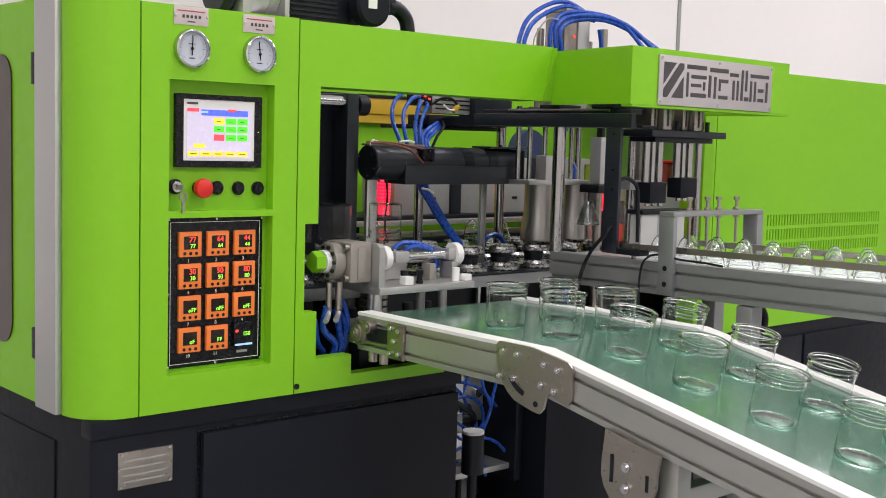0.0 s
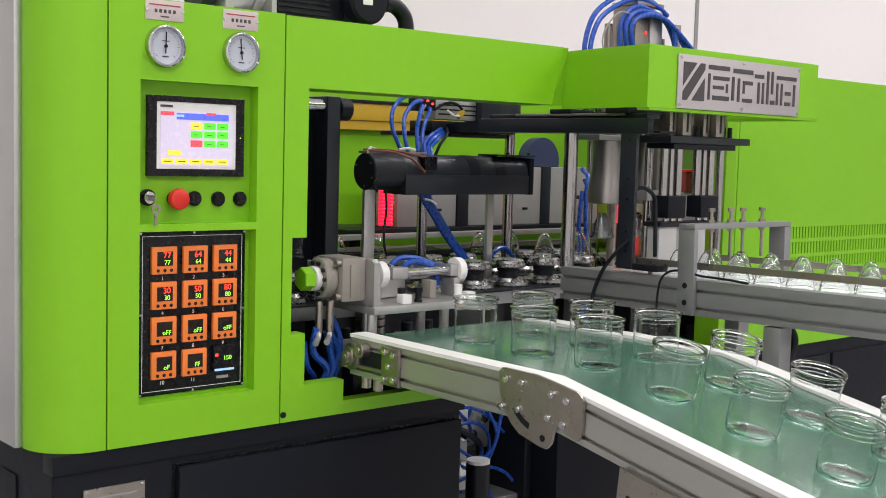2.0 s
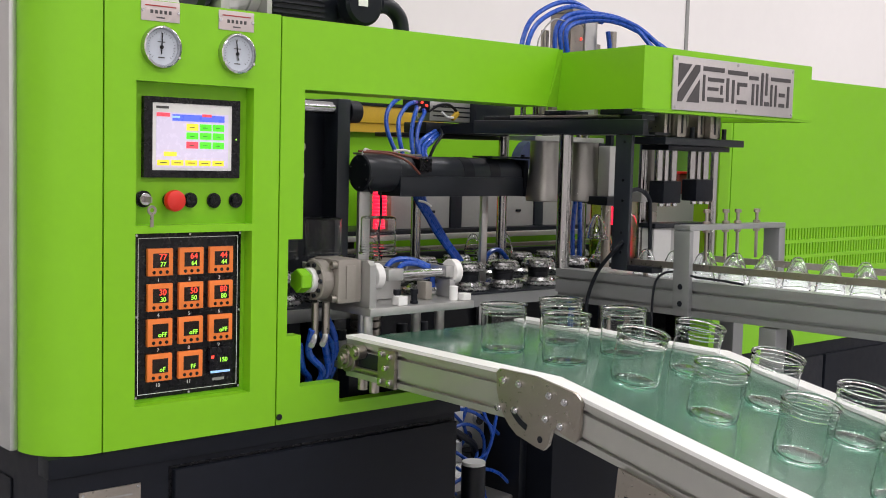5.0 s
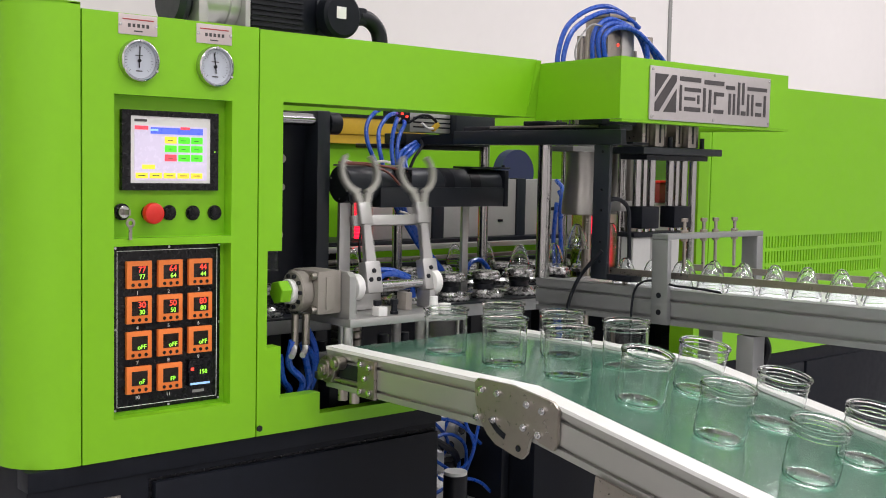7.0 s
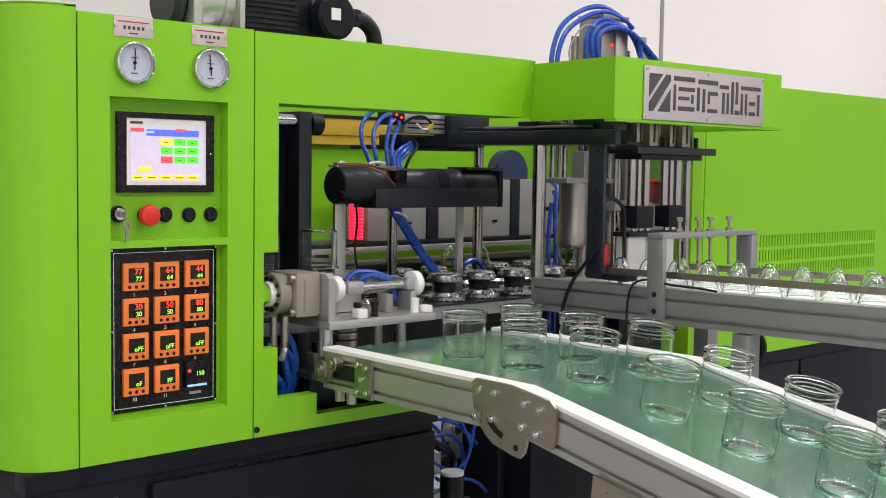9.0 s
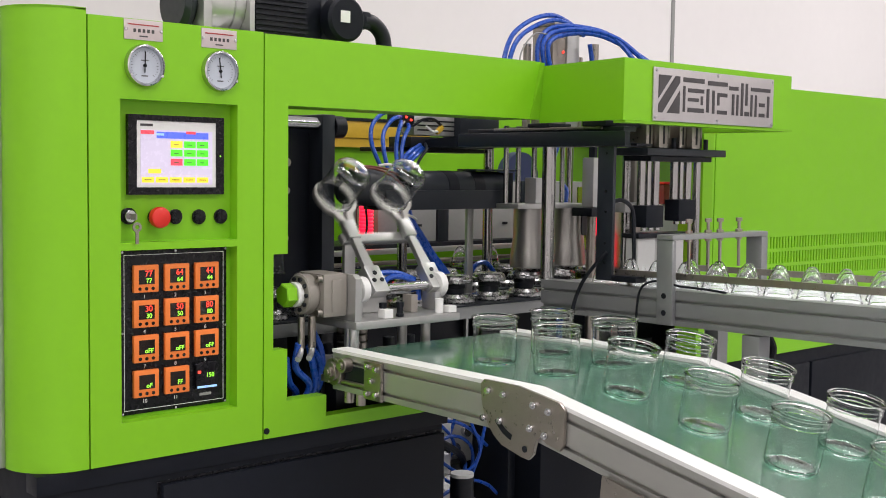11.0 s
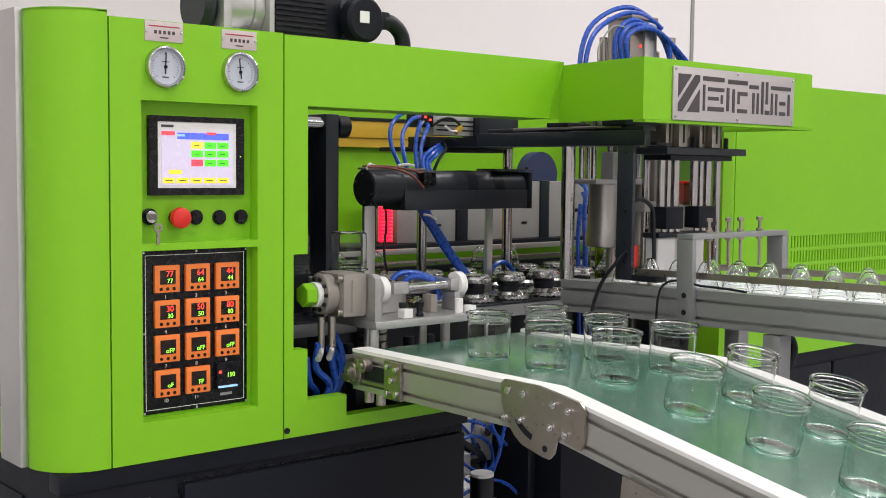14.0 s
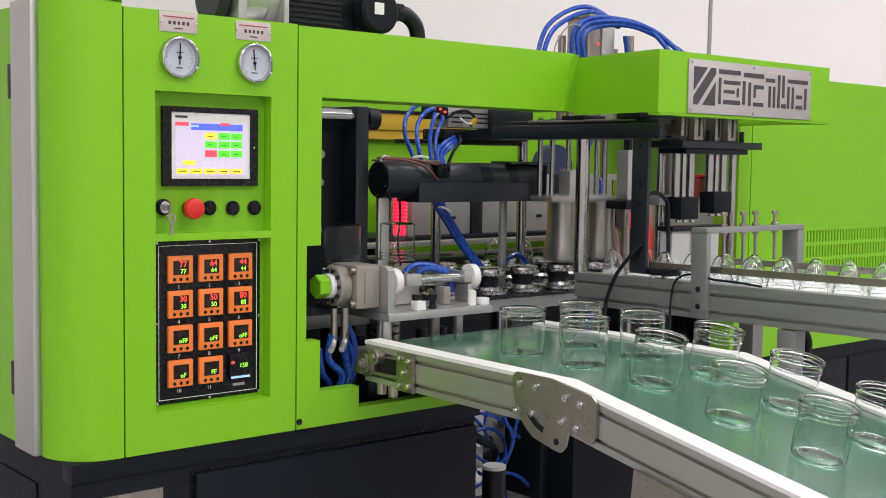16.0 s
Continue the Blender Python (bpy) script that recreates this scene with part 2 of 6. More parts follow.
def letters(name, text, size, mat, parent, m, label=""):
    """Flat raised writing in the built-in font, in the x-z plane of m, facing -y."""
    cu = bpy.data.curves.new("writing", "FONT")
    cu.body, cu.size, cu.align_x, cu.align_y, cu.extrude = text, size, "CENTER", "CENTER", 0.0002
    tmp = new("writing_source", cu)
    me = bpy.data.meshes.new_from_object(tmp.evaluated_get(bpy.context.evaluated_depsgraph_get()))
    bpy.data.objects.remove(tmp)
    me.transform(m @ Matrix.Rotation(radians(90), 4, "X"))
    me.materials.clear()
    me.materials.append(mat)
    ob = new(name, me)
    ob.parent = parent
    return tagged(ob, label)


def put_profile(bm, section, ys, lift):
    """A section of (x, z) pairs drawn out along y through the stations ys; lift(y) raises or lowers it."""
    rings = [[bm.verts.new((x, y, z + lift(y))) for x, z in section] for y in ys]
    n = len(section)
    for a, b in zip(rings, rings[1:]):
        for k in range(n):
            bm.faces.new((a[k], a[(k + 1) % n], b[(k + 1) % n], b[k]))
    bm.faces.new(rings[0][::-1])
    bm.faces.new(rings[-1])
    return bm


def slotted(x_face, x_back, z0, z1, slots, depth):
    """The section of a profile bar whose face has slots, given as (z_low, z_high)."""
    d = depth if x_back > x_face else -depth
    pts = [(x_back, z1), (x_back, z0), (x_face, z0)]
    for a, b in slots:
        pts += [(x_face, a), (x_face + d, a), (x_face + d, b), (x_face, b)]
    return pts + [(x_face, z1)]


# ---- the hall ----
setting("floor", box(-7, 18, -7, 5, -0.1, 0), FLOOR, "smooth grey epoxy factory floor", "floor")
setting("wall_north", box(-7, 18, 4.2, 4.4, 0, 5.5), WALL, "white sandwich-panel factory wall behind the machine", "wall")
for x in (1.1, 7.1, 13.1):
    setting("trim", box(x - 0.02, x + 0.02, 4.19, 4.199, 0, 5.5), GREY_PAINT, "pale joint strip between wall panels", "wall trim")
setting("wall_south", box(-7, 18, -7.2, -7, 0, 5.5), WALL, "plain white factory wall", "wall")
setting("wall_east", box(18, 18.2, -7.2, 4.4, 0, 5.5), WALL, "plain white factory wall", "wall")
setting("wall_west", box(-7.2, -7, -7.2, 4.4, 0, 5.5), WALL, "plain white factory wall", "wall")
setting("ceiling", box(-7.2, 18.2, -7.2, 4.4, 5.5, 5.6), WALL, "plain pale factory ceiling", "ceiling")


# ---- the green enclosure ----
def enclosure():
    e = thing("machine_enclosure", "bright green powder-coated steel enclosure of a blow moulding machine", "machine housing")
    # front sheet: two recesses for controls
    xs = [0.0015, 0.058, 0.288, 0.3435]
    zs = [0.95, 1.02, 1.318, 1.331, 1.576, 1.712]
    part("front_sheet", sheet_with_holes(xs, zs, lambda x, z: not (0.058 < x < 0.288 and (1.02 < z < 1.318 or 1.331 < z < 1.576)), 0, 0.026), GREEN, e)
    # Recess back in the darker green, its shade put into the colour.
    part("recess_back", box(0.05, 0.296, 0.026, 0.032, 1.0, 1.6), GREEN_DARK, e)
    # frame round the working opening
    xs = [0.3465, 0.367, 0.399, 0.492, 0.76, 1.085]
    zs = [0.95, 0.976, 1.018, 1.117, 1.300, 1.580, 1.71]

    def solid(x, z):
        if z > 1.58:
            return True
        if x < 0.367:
            return True
        if x < 0.399:
            return not 1.117 < z < 1.3
        if x < 0.492:
            return z < 1.018
        return z < 0.976 and x < 0.76
    part("opening_frame", sheet_with_holes(xs, zs, solid, 0, 0.03), GREEN, e)
    # Underside of the header, shade painted in with the darker green.
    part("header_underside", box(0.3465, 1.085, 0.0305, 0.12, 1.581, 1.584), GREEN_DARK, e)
    part("seam_strip", box(0.342, 0.348, 0.012, 0.026, 0.955, 1.705), BLACK, e)
    part("seam_strip", box(-0.003, 0.003, 0.012, 0.026, 0.955, 1.715), BLACK, e)
    # rounded corner
    bm = bmesh.new()
    arc = [(-0.0015, 0.0)]
    for k in range(13):
        a = math.pi / 2 * k / 12
        arc.append((-0.02 - 0.088 * math.sin(a), 0.092 - 0.092 * math.cos(a)))
    inner = [(x * 0.97 + 0.0, y + 0.006) for x, y in arc]
    put_prism(bm, arc + inner[::-1], "z", 0.95, 1.722)
    for f in bm.faces:
        f.smooth = abs(f.normal.z) < 0.5 and len(f.verts) == 4
    part("rounded_corner", bm, GREEN, e)
    part("corner_top", prism(arc + [(0, 0.092)], "z", 1.718, 1.7205), GREEN, e)
    # roof over the control side and the header
    part("roof_sheet", box(-0.105, 0.343, 0.1, 1.2, 1.70, 1.706), GREEN_DARK, e)
    part("roof_sheet", box(0.02, 0.343, 0.027, 0.1, 1.70, 1.706), GREEN_DARK, e)
    part("roof_sheet", box(0.347, 1.085, 0.031, 0.11, 1.700, 1.706), GREEN_DARK, e)
    # overhanging box with the sign
    bm = bmesh.new()
    put_prism(bm, [(1.085, 0.0), (1.036, -0.284), (1.040, -0.280), (1.089, 0.0)], "z", 1.572, 1.7)
    part("overhang_side", bm, GREEN, e)
    part("overhang_front", box(1.0365, 1.668, -0.284, -0.279, 1.572, 1.7), GREEN, e)
    part("overhang_side", box(1.663, 1.668, -0.2785, 0.099, 1.572, 1.7), GREEN, e)
    # Lips below the box take the shaded green.
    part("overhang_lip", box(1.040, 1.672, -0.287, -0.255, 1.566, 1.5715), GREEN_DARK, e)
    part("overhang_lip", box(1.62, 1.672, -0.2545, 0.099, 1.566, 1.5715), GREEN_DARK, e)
    # Gusset: its shading comes from the darker green as well as its tilt.
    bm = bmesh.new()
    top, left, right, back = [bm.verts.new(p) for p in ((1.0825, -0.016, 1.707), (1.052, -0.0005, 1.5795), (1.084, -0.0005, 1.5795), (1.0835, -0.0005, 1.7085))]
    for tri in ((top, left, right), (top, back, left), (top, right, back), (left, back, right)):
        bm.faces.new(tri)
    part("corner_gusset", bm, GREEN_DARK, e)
    # side towards the corner, with a door
    part("side_sheet", box(-0.106, -0.1, 0.155, 1.3, 0.95, 1.72), GREEN, e)
    out = []
    for cy, cz, a0 in ((0.375, 1.572, 90), (0.70, 1.572, 0), (0.70, 1.096, 270), (0.375, 1.096, 180)):
        for k in range(7):
            a = radians(a0 + (90 - 15 * k))
            out.append((cy + 0.05 * math.cos(a), cz + 0.05 * math.sin(a)))
    part("door_window", prism(out, "x", -0.1095, -0.1065), SMOKE, e, "dark smoked window in the side door")
    part("edge_profile", box(-0.121, -0.1065, 0.093, 0.186, 0.95, 1.725, 0.004), ALU, e, "worn aluminium edge profile")
    part("door_hinge", box(-0.118, -0.1065, 0.19, 0.208, 1.56, 1.62, 0.002), BLACK, e)
    part("door_hinge", box(-0.118, -0.1065, 0.19, 0.208, 1.04, 1.10, 0.002), BLACK, e)
    # Black wall that stands in for the shadow deep inside the opening.
    part("inner_wall", box(0.33, 0.336, 0.04, 0.9, 0.96, 1.70), BLACK, e)
    part("inner_floor", box(0.34, 0.87, 0.16, 1.25, 0.949, 0.9505), CHARCOAL, e)
    part("inner_floor", box(0.87, 2.6, 0.5, 1.25, 0.935, 0.9505), CHARCOAL, e)
    part("inner_floor", box(1.10, 2.6, 0.16, 0.5, 0.935, 0.9505), CHARCOAL, e)
    # back of the working space
    part("back_sheet", box(0.34, 3.6, 1.25, 1.26, 0.95, 1.715), GREEN, e)
    # right-hand part
    part("side_post", box(1.80, 1.845, 0.06, 0.14, 0.915, 1.70), GREEN_DARK, e)
    part("right_sheet", box(1.85, 1.9105, 0.1, 0.125, 0.915, 1.72), GREEN, e)
    bm = bmesh.new()
    put_box(bm, 1.9145, 3.6, 0.1, 0.125, 1.274, 1.72)
    put_box(bm, 1.9145, 3.6, 0.1, 0.125, 0.915, 1.137)
    put_box(bm, 1.9145, 2.195, 0.1, 0.125, 1.137, 1.274)
    put_box(bm, 2.9122, 3.6, 0.1, 0.125, 1.137, 1.274)
    for row in range(3):
        z0 = 1.137 + row * 0.0457
        put_box(bm, 2.195, 2.9122, 0.1, 0.125, z0, z0 + 0.0105)
        for k in range(44):
            x0 = 2.195 + k * 0.0163
            put_box(bm, x0, x0 + 0.0092, 0.1, 0.125, z0 + 0.0105, z0 + 0.0457)
    part("vented_sheet", bm, GREEN, e)
    part("vent_backing", box(2.1, 3.0, 0.14, 0.15, 1.10, 1.31), CHARCOAL, e)
    part("roof_sheet", box(2.5, 3.6, 0.126, 1.249, 1.714, 1.7195), GREEN_DARK, e)
    return e


ENCLOSURE = enclosure()


def machine_base():
    b = thing("steel_pedestal", "charcoal grey steel pedestal carrying the green enclosure", "machine pedestal")
    part("front_body", box(-0.09, 0.812, 0.012, 1.25, 0.06, 0.948, 0.004), CHARCOAL, b)
    part("plinth_strip", box(-0.0905, 0.822, 0.006, 0.05, 0.915, 0.949, 0.002), CHARCOAL, b)
    part("access_door", box(0.136, 0.806, -0.002, 0.0115, 0.3, 0.898, 0.003), CHARCOAL, b)
    part("door_gap", box(0.130, 0.1345, 0.0095, 0.0117, 0.295, 0.9035), BLACK_PLASTIC, b)
    part("door_gap", box(0.1348, 0.806, 0.0095, 0.0117, 0.8995, 0.9035), BLACK_PLASTIC, b)
    part("side_door", box(-0.0945, -0.0905, 0.16, 0.9, 0.2, 0.885, 0.002), CHARCOAL, b)
    part("foot", box(-0.05, 0.05, 0.05, 0.15, 0, 0.06, 0.004), BLACK, b)
    part("foot", box(0.70, 0.79, 0.05, 0.15, 0, 0.06, 0.004), BLACK, b)
    part("rear_body", box(0.813, 3.6, 0.55, 1.25, 0.06, 0.928, 0.004), CHARCOAL, b)
    part("middle_body", box(1.165, 1.80, 0.05, 0.549, 0.06, 0.90, 0.004), CHARCOAL, b)
    part("right_body", box(1.81, 3.6, 0.11, 0.549, 0.06, 0.913, 0.004), CHARCOAL, b)
    part("access_door", box(1.84, 2.45, 0.098, 0.109, 0.2, 0.872, 0.003), CHARCOAL, b)
    part("access_door", box(2.465, 3.2, 0.098, 0.109, 0.2, 0.872, 0.003), CHARCOAL, b)
    part("foot", box(3.4, 3.5, 0.2, 0.3, 0, 0.06, 0.004), BLACK, b)
    return b


machine_base()


# ---- delivery conveyor ----
BELT_X0, BELT_X1, BELT_Z, BEND_Y = 0.515, 0.932, 1.109, -0.565
FALL = 10.8
SLOPE = math.tan(radians(FALL))


def belt_z(y):
    return BELT_Z if y > BEND_Y else BELT_Z - (BEND_Y - y) * SLOPE


def put_run(bm, x0, x1, z0, z1, y_end=-2.5, y_start=-0.04):
    """A bar that follows the level run of the conveyor and then its falling run."""
    a = [(y_start, z0), (BEND_Y, z0), (y_end, z0 + belt_z(y_end) - BELT_Z)]
    b = [(y_start, z1), (BEND_Y, z1), (y_end, z1 + belt_z(y_end) - BELT_Z)]
    return put_prism(bm, a + b[::-1], "x", x0, x1)


def conveyor():
    c = thing("belt_conveyor", "aluminium-framed conveyor with a green belt carrying clear jars", "conveyor")
    part("belt", put_run(bmesh.new(), BELT_X0 + 0.001, BELT_X1 - 0.001, BELT_Z - 0.004, BELT_Z), BELT, c, "smooth green rubber belt")
    for x0, x1, out in ((0.478, 0.514, -1), (0.933, 0.969, 1)):
        sec = slotted(*((x0, x1) if out < 0 else (x1, x0)), 1.038, 1.1095, ((1.0485, 1.0555), (1.0915, 1.0985)), 0.009)
        bm = put_profile(bmesh.new(), sec, (-0.04, BEND_Y, -2.5), lambda y: belt_z(y) - BELT_Z)
        rail = part("side_rail", bm, ALU_RAIL, c, "slotted satin aluminium profile")
        part("guide_strip", put_run(bmesh.new(), x0 - (0.002 if out < 0 else 0.0), x1 + (0.002 if out > 0 else 0.0), 1.110, 1.1165), WHITE_RAIL, rail)
    part("tail_roller", cyl(0.516, -0.025, 1.084, "x", 0.018, 0.415), STEEL, c)
    # bearing at the tail end
    bm = bmesh.new()
    put_cyl(bm, 0.466, -0.055, 1.075, "x", 0.026, 0.0115, 28)
    put_cyl(bm, 0.459, -0.055, 1.075, "x", 0.0185, 0.0075, 24)
    put_cyl(bm, 0.453, -0.055, 1.075, "x", 0.0115, 0.0065, 18)
    put_cyl(bm, 0.450, -0.055, 1.075, "x", 0.006, 0.0035, 14)
    bearing = part("tail_bearing", bm, STEEL, c)
    part("bolt", cyl(0.458, -0.092, 1.091, "x", 0.0135, 0.0195, 16), STEEL, bearing)
    part("bolt", cyl(0.452, -0.092, 1.091, "x", 0.008, 0.0055, 12), STEEL, bearing)
    part("lug", box(0.462, 0.4775, -0.046, -0.022, 1.052, 1.066, 0.002), STEEL, bearing)
    plate = part("tension_plate", box(0.470, 0.4775, -0.196, -0.146, 1.036, 1.107, 0.002), STEEL, c)
    for y, z in ((-0.157, 1.047), (-0.184, 1.048), (-0.183, 1.095), (-0.158, 1.098), (-0.17, 1.073)):
        bm = bmesh.new()
        put_cyl(bm, 0.465, y, z, "x", 0.0058, 0.0048, 12)
        put_cyl(bm, 0.4632, y, z, "x", 0.0034, 0.002, 8)
        part("bolt", bm, CHROME, plate)
    part("adjusting_screw", cyl(0.474, -0.146, 1.058, "y", 0.004, 0.08, 10), STEEL, c)
    part("slot_opening", box(0.4772, 0.4779, -0.14, -0.075, 1.058, 1.09), BLACK, c)
    for y in (-0.072, -0.108):
        part("foot_stud", cyl(0.494, y, 1.014, "z", 0.0095, 0.0238, 16), STEEL, c)
    # folding joint plate
    out = []
    for u, v in ((-0.452, 1.113), (-0.53, 1.113), (-0.62, 1.100), (-0.632, 1.09), (-0.63, 1.035), (-0.622, 1.024)):
        out.append((u, v))
    out += [(-0.592, 1.032), (-0.58, 1.04), (-0.572, 1.032), (-0.566, 1.008), (-0.556, 0.998), (-0.54, 1.0)]
    for k in range(1, 7):
        a = radians(15 + 13 * k)
        out.append((-0.54 + 0.095 * math.sin(a) * 1.0, 1.095 - 0.095 * math.cos(a)))
    out += [(-0.444, 1.105)]
    joint = part("joint_plate", prism(out, "x", 0.4705, 0.4765), STEEL, c, "curved stainless joint plate")
    joint.location = (0, -0.016, 0.006)
    for y, z in ((-0.463, 1.096), (-0.453, 1.049), (-0.499, 1.095), (-0.492, 1.051), (-0.566, 1.088), (-0.599, 1.083), (-0.56, 1.050), (-0.592, 1.044)):
        bm = bmesh.new()
        put_cyl(bm, 0.4665, y, z, "x", 0.0062, 0.004, 12)
        put_cyl(bm, 0.463, y, z, "x", 0.0038, 0.0042, 10)
        part("bolt", bm, CHROME, joint)
    bm = bmesh.new()
    for k in range(5):
        a0, a1 = radians(18 + 7 * k), radians(18 + 7 * k + 7)
        q = [(-0.54 + r * math.sin(a), 1.095 - r * math.cos(a)) for r, a in ((0.066, a0), (0.076, a0), (0.076, a1), (0.066, a1))]
        put_prism(bm, q, "x", 0.4695, 0.4703)
    part("slot", bm, BLACK, joint)
    part("hole", cyl(0.4695, -0.548, 1.014, "x", 0.0055, 0.0009, 14), BLACK, joint)
    # leg under the falling run
    for x in (0.49, 0.93):
        part("leg", box(x, x + 0.035, -0.862, -0.826, 0.0, belt_z(-0.862) - 0.073, 0.002), ALU_RAIL, c)
    o2 = [(-0.728, 1.011), (-0.842, 0.988)]
    for k in range(11):
        a = radians(-10 + 20 * k)
        o2.append((-0.780 - 0.058 * math.cos(a), 0.945 - 0.062 * math.sin(a)))
    sup = part("leg_plate", prism(o2, "x", 0.4665, 0.4725), STEEL, c, "rounded stainless leg plate")
    for z in (0.957, 0.921):
        bm = bmesh.new()
        put_cyl(bm, 0.461, -0.777, z, "x", 0.0085, 0.0055, 14)
        put_cyl(bm, 0.457, -0.777, z, "x", 0.0055, 0.0042, 10)
        part("bolt", bm, CHROME, sup)
    part("slot", box(0.4655, 0.4663, -0.749, -0.742, 0.925, 0.972), BLACK, sup)
    part("slot", box(0.4655, 0.4663, -0.822, -0.816, 0.925, 0.952), BLACK, sup)
    part("cross_bar", box(0.526, 0.929, -0.858, -0.83, 0.90, 0.93, 0.002), ALU_RAIL, c)
    for x in (0.49, 0.93):
        part("leg", box(x, x + 0.035, -2.2, -2.165, 0.0, belt_z(-2.18) - 0.07, 0.002), ALU_RAIL, c)
    return c


conveyor()


# ---- preform feed rail ----
FX = 1.15


TILT = Matrix.Translation((0, -0.2, 1.2)) @ Matrix.Rotation(radians(-1.0), 4, "X") @ Matrix.Translation((0, 0.2, -1.2))
FEED_SLOPE = math.tan(radians(1.0))


def feed_rail():
    f = thing("preform_feed_rail", "grey aluminium profile rail feeding clear preforms", "feed rail")
    sec = slotted(FX, FX + 0.04, 1.137, 1.212, ((1.149, 1.1565), (1.1865, 1.1935)), 0.009)
    part("near_profile", put_profile(bmesh.new(), sec, (-2.3, 0.046), lambda y: 0), FEED_ALU, f)
    part("far_profile", box(FX + 0.28, FX + 0.32, -2.3, 0.046, 1.137, 1.212, 0.001), FEED_ALU, f)
    part("slide_plate", box(FX + 0.0405, FX + 0.2795, -2.3, 0.046, 1.2, 1.206), SLIDE, f, "bright glossy slide plate")
    for x in (0.022, 0.268):
        part("guide_bar", box(FX + x, FX + x + 0.008, -2.3, -0.16, 1.233, 1.247), STEEL, f)
        for y in (-0.2, -0.9, -1.6, -2.2):
            part("guide_post", box(FX + x, FX + x + 0.008, y - 0.004, y + 0.004, 1.2125, 1.2325), STEEL, f)
    # portal with adjusting screws
    y0, y1 = -0.345, -0.303
    portal = part("portal_post", box(FX - 0.0135, FX - 0.0005, y0, y1, 1.138, 1.318, 0.002), FEED_ALU, f)
    for z in (1.164, 1.2):
        part("hole", cyl(FX - 0.0142, -0.323, z, "x", 0.0062, 0.0012, 14), BLACK, portal)
    part("portal_beam", box(FX - 0.0135, FX + 0.345, y0, y1, 1.3185, 1.33, 0.002), FEED_ALU, f)
    part("portal_post", box(FX + 0.3205, FX + 0.345, y0, y1, 1.14, 1.318, 0.002), FEED_ALU, f)
    for x in (0.073, 0.143, 0.188, 0.261):
        bm = bmesh.new()
        put_cyl(bm, FX + x, -0.323, 1.252, "z", 0.0038, 0.11, 10)
        put_cyl(bm, FX + x, -0.323, 1.3305, "z", 0.008, 0.006, 6)
        put_cyl(bm, FX + x, -0.323, 1.312, "z", 0.0075, 0.006, 6)
        put_cyl(bm, FX + x, -0.323, 1.354, "z", 0.0075, 0.008, 6)
        part("adjusting_screw", bm, STEEL, f)
    f.matrix_basis = TILT
    s = thing("feed_rail_stand", "grey aluminium legs under the preform feed rail", "stand")
    for x, y in ((FX, -0.53), (FX + 0.28, -0.24), (FX, -2.18)):
        part("leg", box(x, x + 0.04, y - 0.02, y + 0.02, 0, 1.134 + (-0.2 - y) * FEED_SLOPE, 0.002), FEED_ALU, s)
    part("cable_conduit", tube([(FX + 0.05, -0.53, 1.15), (FX + 0.075, -0.535, 1.11), (FX + 0.06, -0.535, 1.07), (FX + 0.042, -0.53, 1.05)], 0.008), BLACK, s)
    return f


feed_rail()


# ---- controls on the front ----
def gauge(x, needle, tag_group="pressure gauges"):
    g = thing("pressure_gauge", "round chrome-rimmed air pressure gauge with a white dial", "gauge", tag_group, at=(x, 0, 1.634))
    prof = [(0.0, 0.001), (0.030, 0.001), (0.030, -0.008), (0.0325, -0.0125), (0.035, -0.011), (0.0365, -0.004), (0.0365, 0.0), (0, 0.0)]
    bm = put_lathe(bmesh.new(), [(r, z) for r, z in prof], AXES["y"], 40)
    part("rim", bm, CHROME, g)
    part("dial", cyl(0, -0.004, 0, "y", 0.0305, 0.003, 36), DIAL, g)
    bm = bmesh.new()
    for k in range(25):
        a = radians(-135 + 270 * k / 24)
        r0 = 0.0215 if k % 4 == 0 else 0.0235
        n, s = Vector((math.sin(a), 0, math.cos(a))), Vector((math.cos(a), 0, -math.sin(a))) * 0.00035
        vs = [bm.verts.new(n * r + w + Vector((0, -0.0044, 0))) for r, w in ((r0, -s), (r0, s), (0.026, s), (0.026, -s))]
        bm.faces.new(vs)
    scale = part("scale_marks", bm, SIGN_INK, g)
    scale["kind"] = "stuff"
    n = box(-0.0008, 0.0008, -0.0062, -0.0052, -0.012, 0.024)
    bmesh.ops.rotate(n, cent=(0, 0, 0), matrix=Matrix.Rotation(radians(needle), 3, "Y"), verts=n.verts)
    part("needle", n, BLACK_PLASTIC, g)
    part("hub", cyl(0, -0.0072, 0, "y", 0.003, 0.003, 14), BLACK_PLASTIC, g)
    part("print_bar", box(-0.006, 0.006, -0.0046, -0.0041, -0.0185, -0.0165), SIGN_INK, g)
    part("print_bar", box(-0.007, 0.007, -0.0046, -0.0041, 0.008, 0.0095), SIGN_INK, g)
    for a in (0, 120, 240):
        part("screw", cyl(0.0335 * math.sin(radians(a)), -0.0140, 0.0335 * math.cos(radians(a)), "y", 0.0024, 0.003, 10), CHROME, g)
    return g


gauge(0.1015, 2)
gauge(0.2495, -6)


